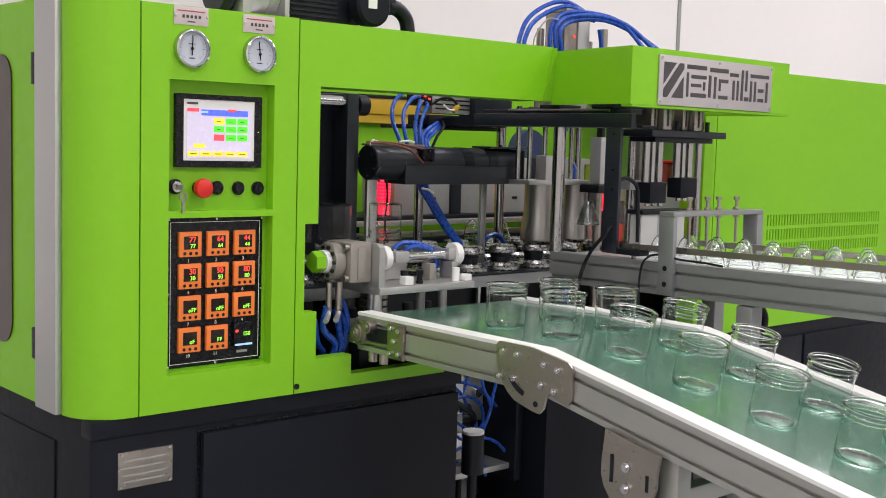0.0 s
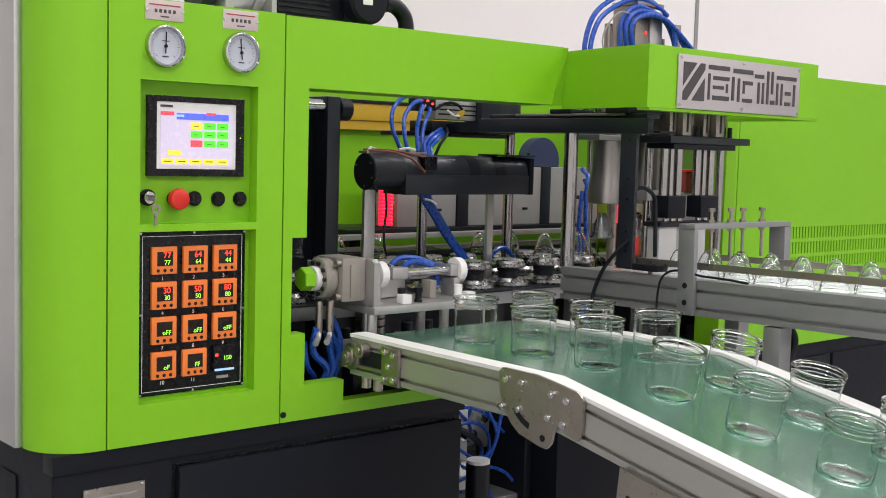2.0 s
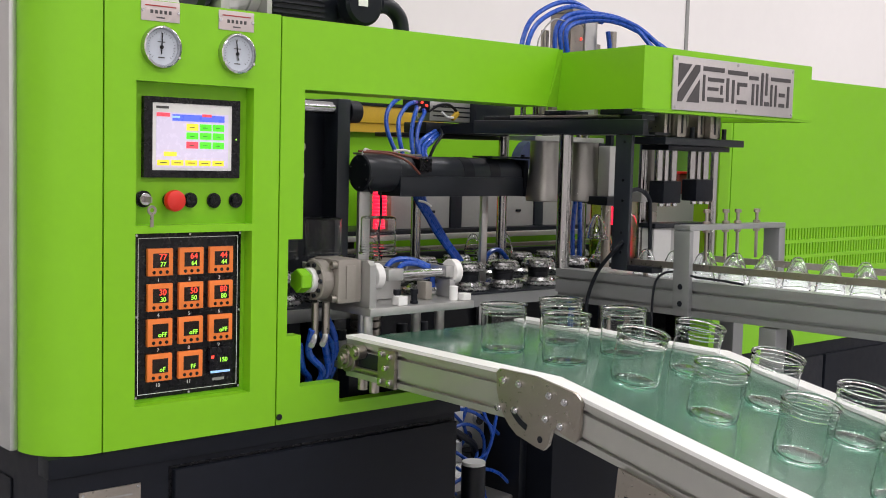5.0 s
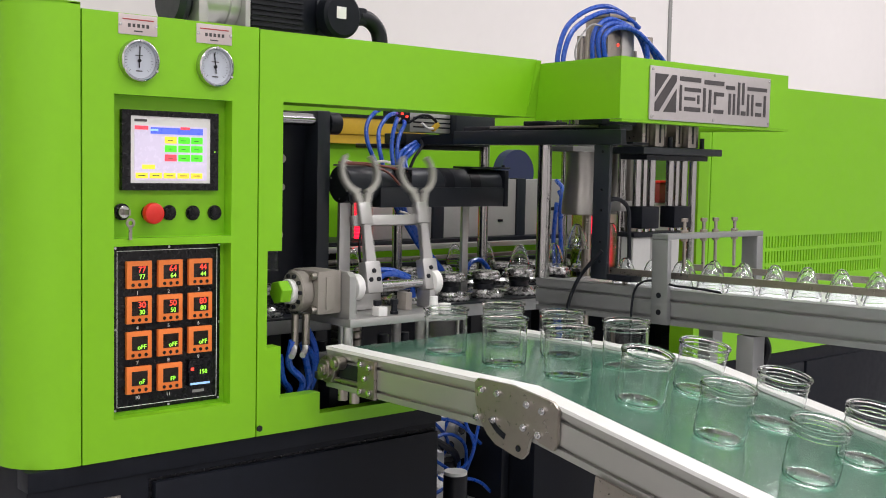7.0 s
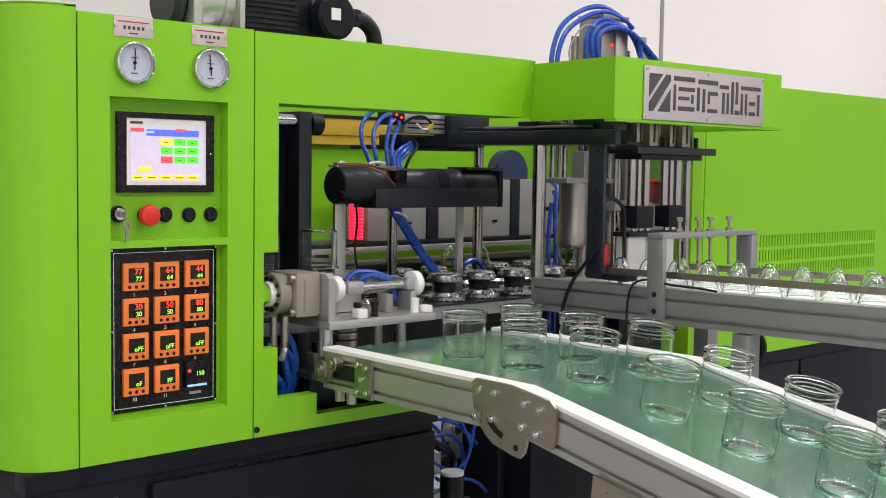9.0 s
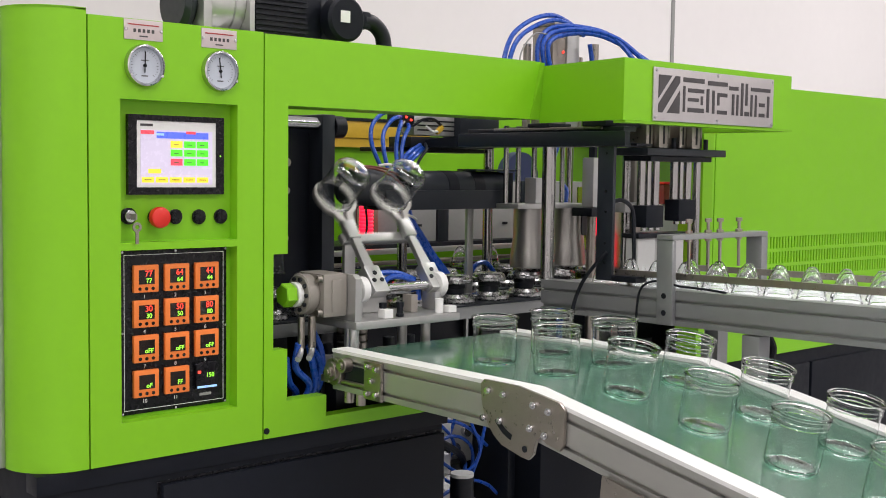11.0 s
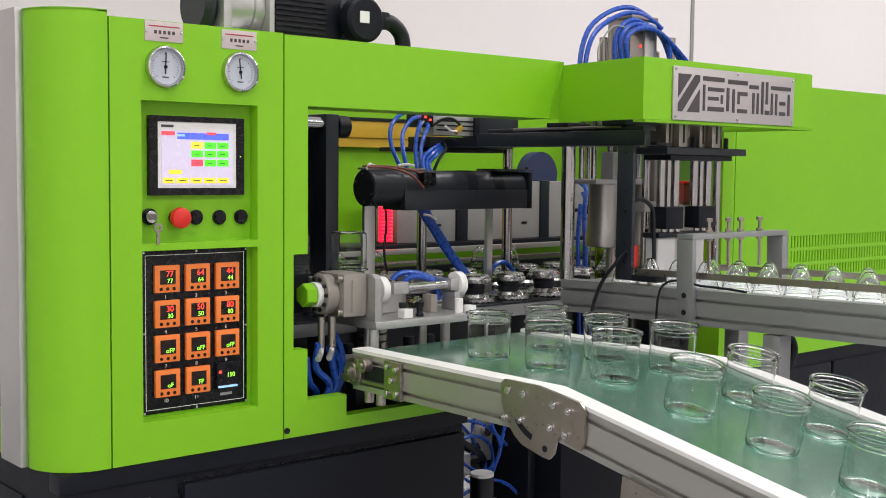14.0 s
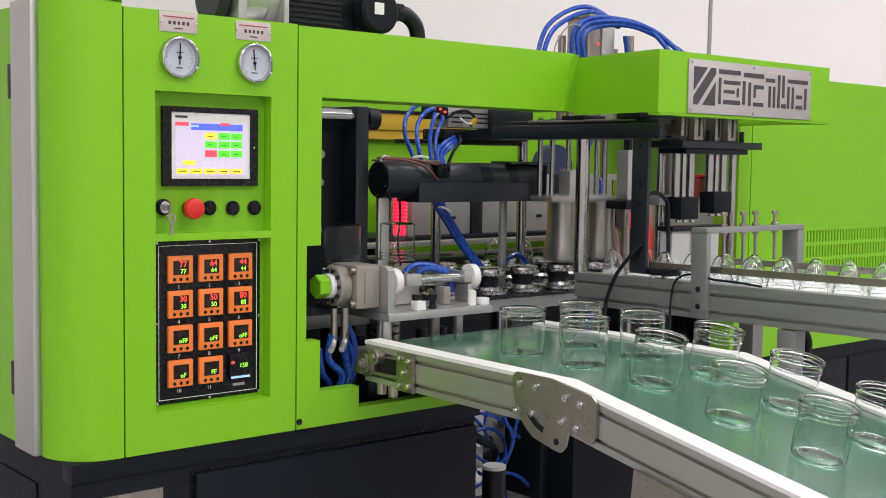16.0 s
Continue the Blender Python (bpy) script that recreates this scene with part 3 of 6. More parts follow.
def name_tag(x, z):
    t = thing("name_tag", "small pinkish printed metal tag above a gauge", "label plate", "gauge tags", at=(x, 0, z))
    part("plate", box(-0.036, 0.036, -0.0016, -0.0002, -0.017, 0.017, 0.0004), TAG, t)
    part("print_bar", box(-0.029, 0.029, -0.0021, -0.0017, 0.0075, 0.0095), TAG_RED, t)
    for k in range(5):
        part("print_bar", box(-0.019 + k * 0.0085, -0.014 + k * 0.0085, -0.0021, -0.0017, -0.0045, 0.0015), SIGN_INK, t)
    part("print_bar", box(-0.008, 0.008, -0.0021, -0.0017, -0.0118, -0.0096), SIGN_INK, t)
    for sx in (-0.033, 0.033):
        part("screw", cyl(sx, -0.0036, 0, "y", 0.0026, 0.002, 10), CHROME, t)
    return t


name_tag(0.101, 1.694)
name_tag(0.249, 1.6915)


def touch_screen():
    t = thing("touch_screen", "lit colour touch screen in a black bezel", "control screen", at=(0.175, 0.0265, 1.4825))
    xs, zs = [-0.1, -0.083, 0.083, 0.1], [-0.0735, -0.060, 0.063, 0.0735]
    part("bezel", sheet_with_holes(xs, zs, lambda x, z: not (abs(x) < 0.083 and -0.06 < z < 0.063), -0.0105, -0.001), BLACK_PLASTIC, t)
    part("glass", box(-0.0829, 0.0829, -0.0085, -0.004, -0.0599, 0.0629), WHITE, t, "pale screen border")
    y0, y1 = -0.0095, -0.0087
    scr = part("picture", box(-0.075, 0.075, y0, y1, -0.055, 0.046), SCREEN, t, "glowing pale screen picture")

    def bar(x0, x1, z0, z1, mat, lift=0.0004):
        part("screen_field", box(x0, x1, y0 - lift - 0.0003, y0 - lift, z0, z1), mat, scr)
    bar(-0.043, 0.066, 0.031, 0.043, SCR_BLUE)
    bar(-0.075, -0.048, 0.038, 0.045, SCR_RED)
    bar(-0.044, -0.028, 0.036, 0.040, SCR_CYAN, 0.001)
    bar(0.018, 0.038, 0.040, 0.045, SCR_RED, 0.001)
    for row, z in enumerate((0.014, -0.002, -0.019)):
        for col, x in enumerate((-0.014, 0.014, 0.041)):
            mat = SCR_YELLOW if (row, col) == (0, 0) else SCR_RED if (row, col) == (2, 0) else SCR_GREEN
            bar(x, x + 0.0245, z, z + 0.0125, mat)
            bar(x + 0.006, x + 0.016, z + 0.005, z + 0.0064, SCR_INK, 0.001)
    bar(-0.060, -0.034, -0.034, -0.026, SCR_YELLOW)
    for k in range(5):
        bar(-0.073 + k * 0.0285, -0.0485 + k * 0.0285, -0.051, -0.041, SCR_YELLOW)
        bar(-0.068 + k * 0.0285, -0.0535 + k * 0.0285, -0.0468, -0.0452, SCR_INK, 0.001)
    part("print_bar", box(-0.075, -0.050, -0.0092, -0.0086, 0.0525, 0.057), SIGN_INK, t)
    t.scale = (0.945, 1, 0.945)
    part("status_light", cyl(0.0915, -0.0112, 0.0, "y", 0.0012, 0.001, 8), GLOW_GREEN, t)
    return t


touch_screen()


def buttons():
    g = thing("emergency_stop_button", "red mushroom emergency stop button", "button", at=(0.134, 0.026, 1.3735))
    part("collar", cyl(0, -0.010, 0, "y", 0.0135, 0.0095, 24), BLACK_PLASTIC, g)
    bm = put_lathe(bmesh.new(), [(0, -0.030), (0.012, -0.030), (0.0175, -0.0275), (0.0190, -0.022), (0.0180, -0.015), (0.013, -0.011), (0, -0.011)], AXES["y"], 32)
    part("mushroom_head", bm, RED, g)
    k = thing("key_switch", "chrome key switch with a key hanging from it", "switch", at=(0.083, 0.026, 1.376))
    part("collar", cyl(0, -0.007, 0, "y", 0.0145, 0.0065, 24), BLACK_PLASTIC, k)
    part("lock", cyl(0, -0.014, 0, "y", 0.0105, 0.0065, 24), CHROME, k)
    bm = box(-0.0015, 0.0015, -0.034, -0.0145, -0.005, 0.005)
    part("key", bm, STEEL, k)
    bm = bmesh.new()
    put_lathe(bm, [(0.0085, -0.001), (0.0085, 0.001), (0.004, 0.001), (0.004, -0.001), (0.0085, -0.001)], Matrix.Translation((0.003, -0.03, -0.018)) @ AXES["y"], 16)
    put_box(bm, 0.0, 0.006, -0.031, -0.029, -0.047, -0.026)
    part("spare_key", bm, STEEL, k)
    proto = thing("push_button", "round black push button", "button", "black push buttons", at=(0.174, 0.026, 1.3735))
    part("collar", cyl(0, -0.005, 0, "y", 0.0135, 0.0045, 24), BLACK_PLASTIC, proto)
    part("cap", cyl(0, -0.009, 0, "y", 0.0105, 0.0038, 24), BLACK_PLASTIC, proto)
    for x in (0.2215, 0.2665):
        copy_thing(proto, pose(x, 0.026, 1.3725))
    s = thing("panel_bolt", "small black bolt in the green front sheet", "bolt", at=(0.352, 0, 0.965))
    part("head", cyl(0, -0.003, 0, "y", 0.006, 0.0028, 12), BLACK, s)


buttons()


def temperature_panel():
    t = thing("temperature_panel", "black panel of orange temperature controllers", "control panel", at=(0.0, 0.026, 0.0))
    part("plate", box(0.0675, 0.2785, -0.0035, -0.0005, 1.0275, 1.3165, 0.0006), BLACK_PLASTIC, t, "glossy black panel plate")
    bm = bmesh.new()
    for x0, x1, z0, z1 in ((0.074, 0.272, 1.3075, 1.3085), (0.074, 0.272, 1.0345, 1.0355), (0.074, 0.075, 1.0355, 1.3075), (0.271, 0.272, 1.0355, 1.3075)):
        put_box(bm, x0, x1, -0.0039, -0.0036, z0, z1)
    part("white_line", bm, WHITE, t)
    for x in (0.0705, 0.173, 0.2755):
        for z in (1.0305, 1.3135):
            part("screw", cyl(x, -0.0058, z, "y", 0.0024, 0.0022, 10), CHROME, t)
    for x in (0.0705, 0.2755):
        part("screw", cyl(x, -0.0058, 1.172, "y", 0.0024, 0.0022, 10), CHROME, t)
    reads = (("77", "77"), ("64", "64"), ("44", "44"), ("30", "30"), ("50", "50"), ("80", "80"), ("", "oFF"), ("", "oFF"), ("", "oFF"), ("", "oF"), ("", "FF"))
    for k, (hi, lo) in enumerate(reads):
        x, z = 0.1130 + (k % 3) * 0.0605, 1.2663 - (k // 3) * 0.0617
        c = part("controller", box(x - 0.024, x + 0.024, -0.0115, -0.0037, z - 0.024, z + 0.024, 0.0014), ORANGE, t)
        part("window", box(x - 0.0145, x + 0.0155, -0.0121, -0.0116, z - 0.0095, z + 0.0155), DISPLAY, c)
        if hi:
            letters("red_digits", hi, 0.0148, GLOW_RED, c, Matrix.Translation((x + 0.004, -0.0125, z + 0.0085)))
        letters("green_digits", lo, 0.0115, GLOW_GREEN, c, Matrix.Translation((x + 0.0045, -0.0125, z - 0.004)))
        for b in (-0.0125, 0.0, 0.0125):
            part("key", cyl(x + b, -0.0122, z - 0.0175, "y", 0.0032, 0.0006, 10), DISPLAY, c)
        letters("number", str(k + 1), 0.0095, WHITE, t, Matrix.Translation((x, -0.0038, z - 0.0325)))
    x, z = 0.2340, 1.0813
    c = part("timer", box(x - 0.022, x + 0.022, -0.0105, -0.0037, z - 0.023, z + 0.025, 0.0014), BLACK_PLASTIC, t, "small black timer with a green number")
    letters("green_digits", "150", 0.0115, GLOW_GREEN, c, Matrix.Translation((x + 0.006, -0.0112, z + 0.002)))
    part("red_light", box(x - 0.019, x - 0.013, -0.0111, -0.0106, z + 0.006, z + 0.011), GLOW_RED, c)
    part("blue_strip", box(x - 0.020, x + 0.020, -0.0111, -0.0106, z - 0.021, z - 0.017), SCR_CYAN, c)
    part("print_bar", box(x - 0.012, x + 0.012, -0.0041, -0.0036, z - 0.036, z - 0.031), GREY_PAINT, t)
    return t


temperature_panel()


def sign_plate():
    s = thing("maker_sign", "brushed metal sign plate with dark shapes on the green overhang", "sign", at=(1.129, -0.2845, 1.5735))
    part("plate", box(0, 0.456, -0.004, -0.0005, 0, 0.1135, 0.001), SILVER_SIGN, s)
    y0, y1 = -0.0052, -0.0042

    def quad(pts):
        part("dark_shape", prism(pts, "y", y0, y1), SIGN_INK, s)
    quad([(0.016, 0.098), (0.062, 0.098), (0.016, 0.048)])
    quad([(0.074, 0.098), (0.09, 0.098), (0.09, 0.085), (0.03, 0.018), (0.016, 0.018), (0.016, 0.036)])
    quad([(0.09, 0.068), (0.09, 0.018), (0.046, 0.018)])
    strokes = (
        ((0, 68, 78, 77), (0, 8, 8, 60), (18, 48, 78, 56), (18, 30, 58, 37), (18, 8, 78, 17), (66, 24, 74, 42)),
        ((4, 66, 80, 75), (0, 10, 10, 58), (22, 8, 31, 56), (42, 44, 80, 52), (42, 26, 50, 44), (42, 8, 80, 16)),
        ((0, 60, 36, 68), (12, 8, 21, 52), (30, 8, 38, 52), (48, 8, 57, 77), (66, 30, 75, 77), (64, 8, 82, 17)),
        ((0, 62, 82, 70), (0, 8, 8, 54), (18, 8, 26, 54), (36, 30, 60, 38), (36, 8, 60, 16), (70, 8, 79, 54)))
    for k, glyph in enumerate(strokes):
        ox = 0.102 + k * 0.086
        for x0, z0, x1, z1 in glyph:
            part("dark_bar", box(ox + x0 * 0.00098, ox + x1 * 0.00098, y0, y1, 0.014 + z0 * 0.00108, 0.014 + z1 * 0.00108), SIGN_INK, s)
    for x, z in ((0.007, 0.1065), (0.449, 0.1065), (0.007, 0.007), (0.449, 0.007), (0.228, 0.007), (0.228, 0.107)):
        part("screw", cyl(x, -0.0065, z, "y", 0.003, 0.0024, 10), CHROME, s)
    return s


sign_plate()

plate = thing("rating_plate", "small worn steel rating plate on the charcoal base", "label plate", at=(0.019, 0.006, 0.849))
part("plate", box(-0.056, 0.056, 0.002, 0.0055, -0.035, 0.035, 0.001), STEEL, plate)
for zz in (0.018, 0.004, -0.010, -0.022):
    part("print_bar", box(-0.046, 0.04, 0.0014, 0.0019, zz - 0.0015, zz + 0.0015), GREY_PAINT, plate)
for sx, sz in ((-0.05, 0.03), (0.05, 0.03), (-0.05, -0.03), (0.05, -0.03)):
    part("screw", cyl(sx, -0.0002, sz, "y", 0.0025, 0.0021, 10), CHROME, plate)


# ---- drive motor on the roof ----
def roof_motor():
    dx = -0.045
    shift = -0.014
    m = thing("servo_motor", "black finned servo motor with a silver gearhead on the roof", "motor", at=(shift, 0.0, 1.706))
    part("mount", box(0.30, 0.62, 0.12, 0.32, 0.0005, 0.012, 0.002), ALU, m)
    part("flange", box(0.365 + dx, 0.385 + dx, 0.15, 0.29, 0.012, 0.15, 0.004), ALU, m)
    bm = put_lathe(bmesh.new(), [(0, 0), (0.060, 0), (0.062, 0.004), (0.062, 0.035), (0.058, 0.037), (0.058, 0.055), (0.062, 0.057), (0.062, 0.078), (0, 0.078)], Matrix.Translation((0.386 + dx, 0.22, 0.08)) @ AXES["x"], 36)
    part("gearhead", bm, ALU, m, "silver turned gearhead")
    part("bolt", cyl(0.386 + dx, 0.15, 0.135, "x", 0.008, 0.02, 12), BLACK, m)
    part("end_plate", box(0.465 + dx, 0.478 + dx, 0.145, 0.295, 0.0125, 0.155, 0.004), ALU, m)
    body = part("finned_body", box(0.479 + dx, 0.60, 0.155, 0.285, 0.015, 0.145, 0.006), BLACK, m)
    fin = mesh_of("fin", box(0.481 + dx, 0.56, 0.148, 0.1545, 0, 0.005), BLACK)
    for k in range(12):
        shared("fin", fin, body, pose(0, 0, 0.02 + k * 0.0105))
        shared("fin", fin, body, pose(0, 0.1375, 0.02 + k * 0.0105))
    part("back_cover", cyl(0.601, 0.22, 0.08, "x", 0.072, 0.045, 36, 0.008), BLACK_SATIN, m)
    dome = part("connector_disc", cyl(0.635, 0.110, 0.066, "y", 0.047, 0.04, 36, 0.006), CHARCOAL, m)
    part("sticker", box(0.616, 0.640, 0.1085, 0.1095, 0.058, 0.082), WHITE, dome)
    part("connector_neck", box(0.66, 0.705, 0.12, 0.15, 0.052, 0.088, 0.006), CHARCOAL, m)
    bm = tube([(0.69, 0.135, 0.07), (0.72, 0.135, 0.066), (0.745, 0.135, 0.045), (0.752, 0.135, 0.01), (0.752, 0.135, -0.03)], 0.017, 14, 6)
    part("elbow_hose", bm, BLACK, m)
    part("left_cover", cyl(0.336 + dx, 0.22, 0.075, "x", 0.06, 0.028, 30, 0.01), BLACK_SATIN, m)
    return m


roof_motor()


# ---- inside the working space ----
def heater_row():
    h = thing("infrared_heater_row", "row of grey heater housings with a glowing red lamp", "heater")
    for x0, x1 in ((1.362, 1.60), (1.652, 1.98), (2.026, 2.40)):
        body = part("housing", box(x0, x1, 0.93, 1.10, 1.235, 1.425, 0.003), GREY_PAINT, h)
        part("latch", box(x1 - 0.085, x1 - 0.063, 0.926, 0.9295, 1.283, 1.291, 0.001), BLACK, body)
        part("latch", box(x1 - 0.08, x1 - 0.06, 0.926, 0.9295, 1.394, 1.402, 0.001), BLACK, body)
    for x0, x1 in ((1.603, 1.649), (1.983, 2.023)):
        part("divider", box(x0, x1, 0.925, 1.10, 1.235, 1.428, 0.002), BLACK_SATIN, h)
    part("carrier", box(1.15, 2.6, 0.90, 1.12, 1.205, 1.2345, 0.003), BLACK, h)
    part("lower_beam", box(0.95, 2.6, 0.83, 0.86, 1.15, 1.172, 0.002), BLACK_SATIN, h)
    part("upper_beam", box(0.95, 2.6, 0.80, 0.83, 1.213, 1.228, 0.002), ALU, h)
    part("upper_beam", box(0.95, 2.6, 0.76, 0.79, 1.185, 1.196, 0.002), STEEL, h)
    for x in (1.293, 1.318):
        ribs = [(0.0125 if k % 3 else 0.0095, k * 0.0036) for k in range(31)]
        bm = put_lathe(bmesh.new(), [(0, 0)] + ribs + [(0, 0.108)], Matrix.Translation((x, 0.915, 1.2425)), 14)
        part("glowing_tube", bm, HEAT, h, "glowing red infrared tube")
    part("tube_holder", box(1.262, 1.274, 0.92, 0.94, 1.235, 1.36, 0.002), BLACK, h)
    bm = bmesh.new()
    for k in range(9):
        put_box(bm, 1.118, 1.136, 0.93, 0.94, 1.262 + k * 0.0165, 1.267 + k * 0.0165)
    put_box(bm, 1.137, 1.141, 0.93, 0.94, 1.235, 1.41)
    part("terminal_comb", bm, BLACK, h)
    for x in (1.2, 2.4):
        part("leg", box(x, x + 0.04, 0.95, 0.99, 0.9505, 1.2045), BLACK, h)
    return h


heater_row()

beam = thing("yellow_beam", "yellow painted steel beam behind the mould station", "beam")
part("beam_body", box(0.345, 1.82, 1.215, 1.2495, 1.562, 1.618, 0.004), YELLOW, beam)
part("beam_edge", box(0.345, 1.82, 1.21, 1.2495, 1.6185, 1.628), BLACK, beam)
part("beam_edge", box(0.345, 1.82, 1.222, 1.2495, 1.532, 1.5615), YELLOW, beam)

lamp = thing("red_heater_lamp", "tall glowing red heater lamp beside the feed rail", "heater lamp")
part("lamp_body", box(1.66, 1.70, 0.19, 0.23, 0.951, 1.2, 0.002), BLACK, lamp)
part("glowing_tube", cyl(1.672, 0.2, 1.2005, "z", 0.011, 0.085, 14), HEAT, lamp, "glowing red tube")
part("glowing_tube", tube([(1.672, 0.2, 1.286), (1.66, 0.2, 1.305), (1.652, 0.2, 1.33), (1.652, 0.2, 1.352)], 0.0085, 10), HEAT, lamp, "glowing red tube")
part("reflector", box(1.64, 1.70, 0.235, 0.24, 0.951, 1.36, 0.001), STEEL, lamp)
lamp = thing("red_heater_box", "white-framed heater window glowing red behind the press rods", "heater lamp")
part("cover", box(2.14, 2.27, 0.45, 0.50, 1.362, 1.425, 0.003), RED_SMOKE, lamp, "smoky red window")
part("top_rim", box(2.135, 2.275, 0.445, 0.505, 1.4255, 1.433, 0.002), RED, lamp)
part("glowing_strip", box(2.035, 2.095, 0.44, 0.45, 1.362, 1.425, 0.002), HEAT, lamp)
part("stand", box(2.035, 2.27, 0.455, 0.49, 0.951, 1.3615, 0.004), PAD, lamp)
lamp = thing("red_heater_lamp", "short glowing red heater lamp at the far row", "heater lamp")
part("lamp_body", box(1.93, 1.99, 0.55, 0.60, 0.951, 1.262, 0.002), BLACK, lamp)
part("glowing_tube", cyl(1.95, 0.565, 1.2625, "z", 0.008, 0.055, 14), HEAT, lamp, "glowing red tube")
part("foot_glow", cyl(1.968, 0.565, 1.2625, "z", 0.02, 0.012, 14), HEAT, lamp)
part("socket", cyl(1.972, 0.575, 1.275, "z", 0.017, 0.05, 16), STEEL, lamp)


def black_blower():
    b = thing("black_blower_duct", "long black cylindrical duct with a boxed end", "blower")
    y, z, r = 0.36, 1.418, 0.042
    part("duct", cyl(0.82, y, z, "x", r, 0.485, 48), BLACK_SATIN, b)
    cap = part("end_cap", cyl(0.803, y, z, "x", r + 0.002, 0.097, 48, 0.003), BLACK_SATIN, b)
    for k in range(6):
        a = radians(25 + 60 * k)
        part("cap_screw", cyl(0.8005, y + 0.034 * math.cos(a), z + 0.034 * math.sin(a), "x", 0.0022, 0.003, 8), SPINDLE_STEEL, cap)
    part("trough", box(0.893, 1.305, y - r - 0.003, y + r, z - 0.054, z - 0.006, 0.002), BLACK_SATIN, b)
    part("end_plate", box(1.3055, 1.32, y - r - 0.005, y + r + 0.005, z - 0.055, z + 0.0395, 0.002), BLACK, b)
    part("top_plate", box(1.20, 1.338, y - 0.035, y + 0.04, z + 0.0425, z + 0.0475, 0.001), BLACK_SATIN, b)
    for x in (1.25, 1.325):
        part("plate_screw", cyl(x, y - 0.02, z + 0.0478, "z", 0.005, 0.005, 10), BLACK, b)
    for x0, x1 in ((1.10, 1.135), (1.19, 1.225)):
        part("band", cyl(x0, y, z, "x", r + 0.0008, x1 - x0, 48, 0.0004), BLACK, b)
    part("terminal_box", box(0.945, 0.985, y - 0.052, y - 0.02, z + 0.005, z + 0.038, 0.003), BLACK_PLASTIC, b)
    part("clip", box(0.80, 0.985, y - 0.012, y + 0.02, z + 0.0425, z + 0.0475, 0.001), GEAR, b)
    part("wire", tube([(0.80, y - 0.02, z + 0.049), (0.86, y - 0.035, z + 0.046), (0.91, y - 0.047, z + 0.03), (0.945, y - 0.053, z + 0.0)], 0.0028, 6), COPPER, b)
    part("wire", tube([(0.80, y, z + 0.051), (0.87, y - 0.02, z + 0.05), (0.93, y - 0.042, z + 0.04), (0.97, y - 0.05, z + 0.032)], 0.0028, 6), COPPER, b)
    part("wire", tube([(0.803, y - 0.01, z + 0.043), (0.812, y - 0.01, z + 0.055), (0.825, y, z + 0.055), (0.84, y - 0.01, z + 0.049)], 0.003, 6), WHITE, b)
    part("cable", tube([(0.812, y - 0.044, z - 0.012), (0.797, y - 0.046, z - 0.03), (0.812, y - 0.04, z - 0.046)], 0.003, 6), BLACK, b)
    part("cable", tube([(0.868, y, z - 0.04), (0.872, y, z - 0.09), (0.866, y, z - 0.15), (0.876, y, z - 0.2), (0.93, y + 0.03, z - 0.225), (1.02, y + 0.1, z - 0.24)], 0.003, 6), BLACK, b)
    # stand plates
    part("stand", box(0.814, 0.846, y + 0.01, y + 0.02, 0.951, z - r + 0.001, 0.001), ALU, b)
    part("stand", box(1.222, 1.243, y + 0.02, y + 0.03, 0.951, z - 0.0545, 0.001), ALU, b)
    return b


black_blower()


def column(x, y, r, z0, z1, label):
    c = thing("guide_column", label, "column", "polished guide columns", at=(x, y, z0))
    part("shaft", cyl(0, 0, 0, "z", r, z1 - z0, 24), ROD, c)
    part("collar", cyl(0, 0, 0, "z", r * 1.5, 0.018, 24), BLACK, c)


column(1.43, 0.52, 0.0145, 0.951, 1.54, "polished steel guide column inside the machine")
column(1.20, 0.62, 0.014, 0.951, 1.508, "polished steel guide column inside the machine")
column(1.69, 0.45, 0.0115, 0.951, 1.55, "polished steel guide column inside the machine")


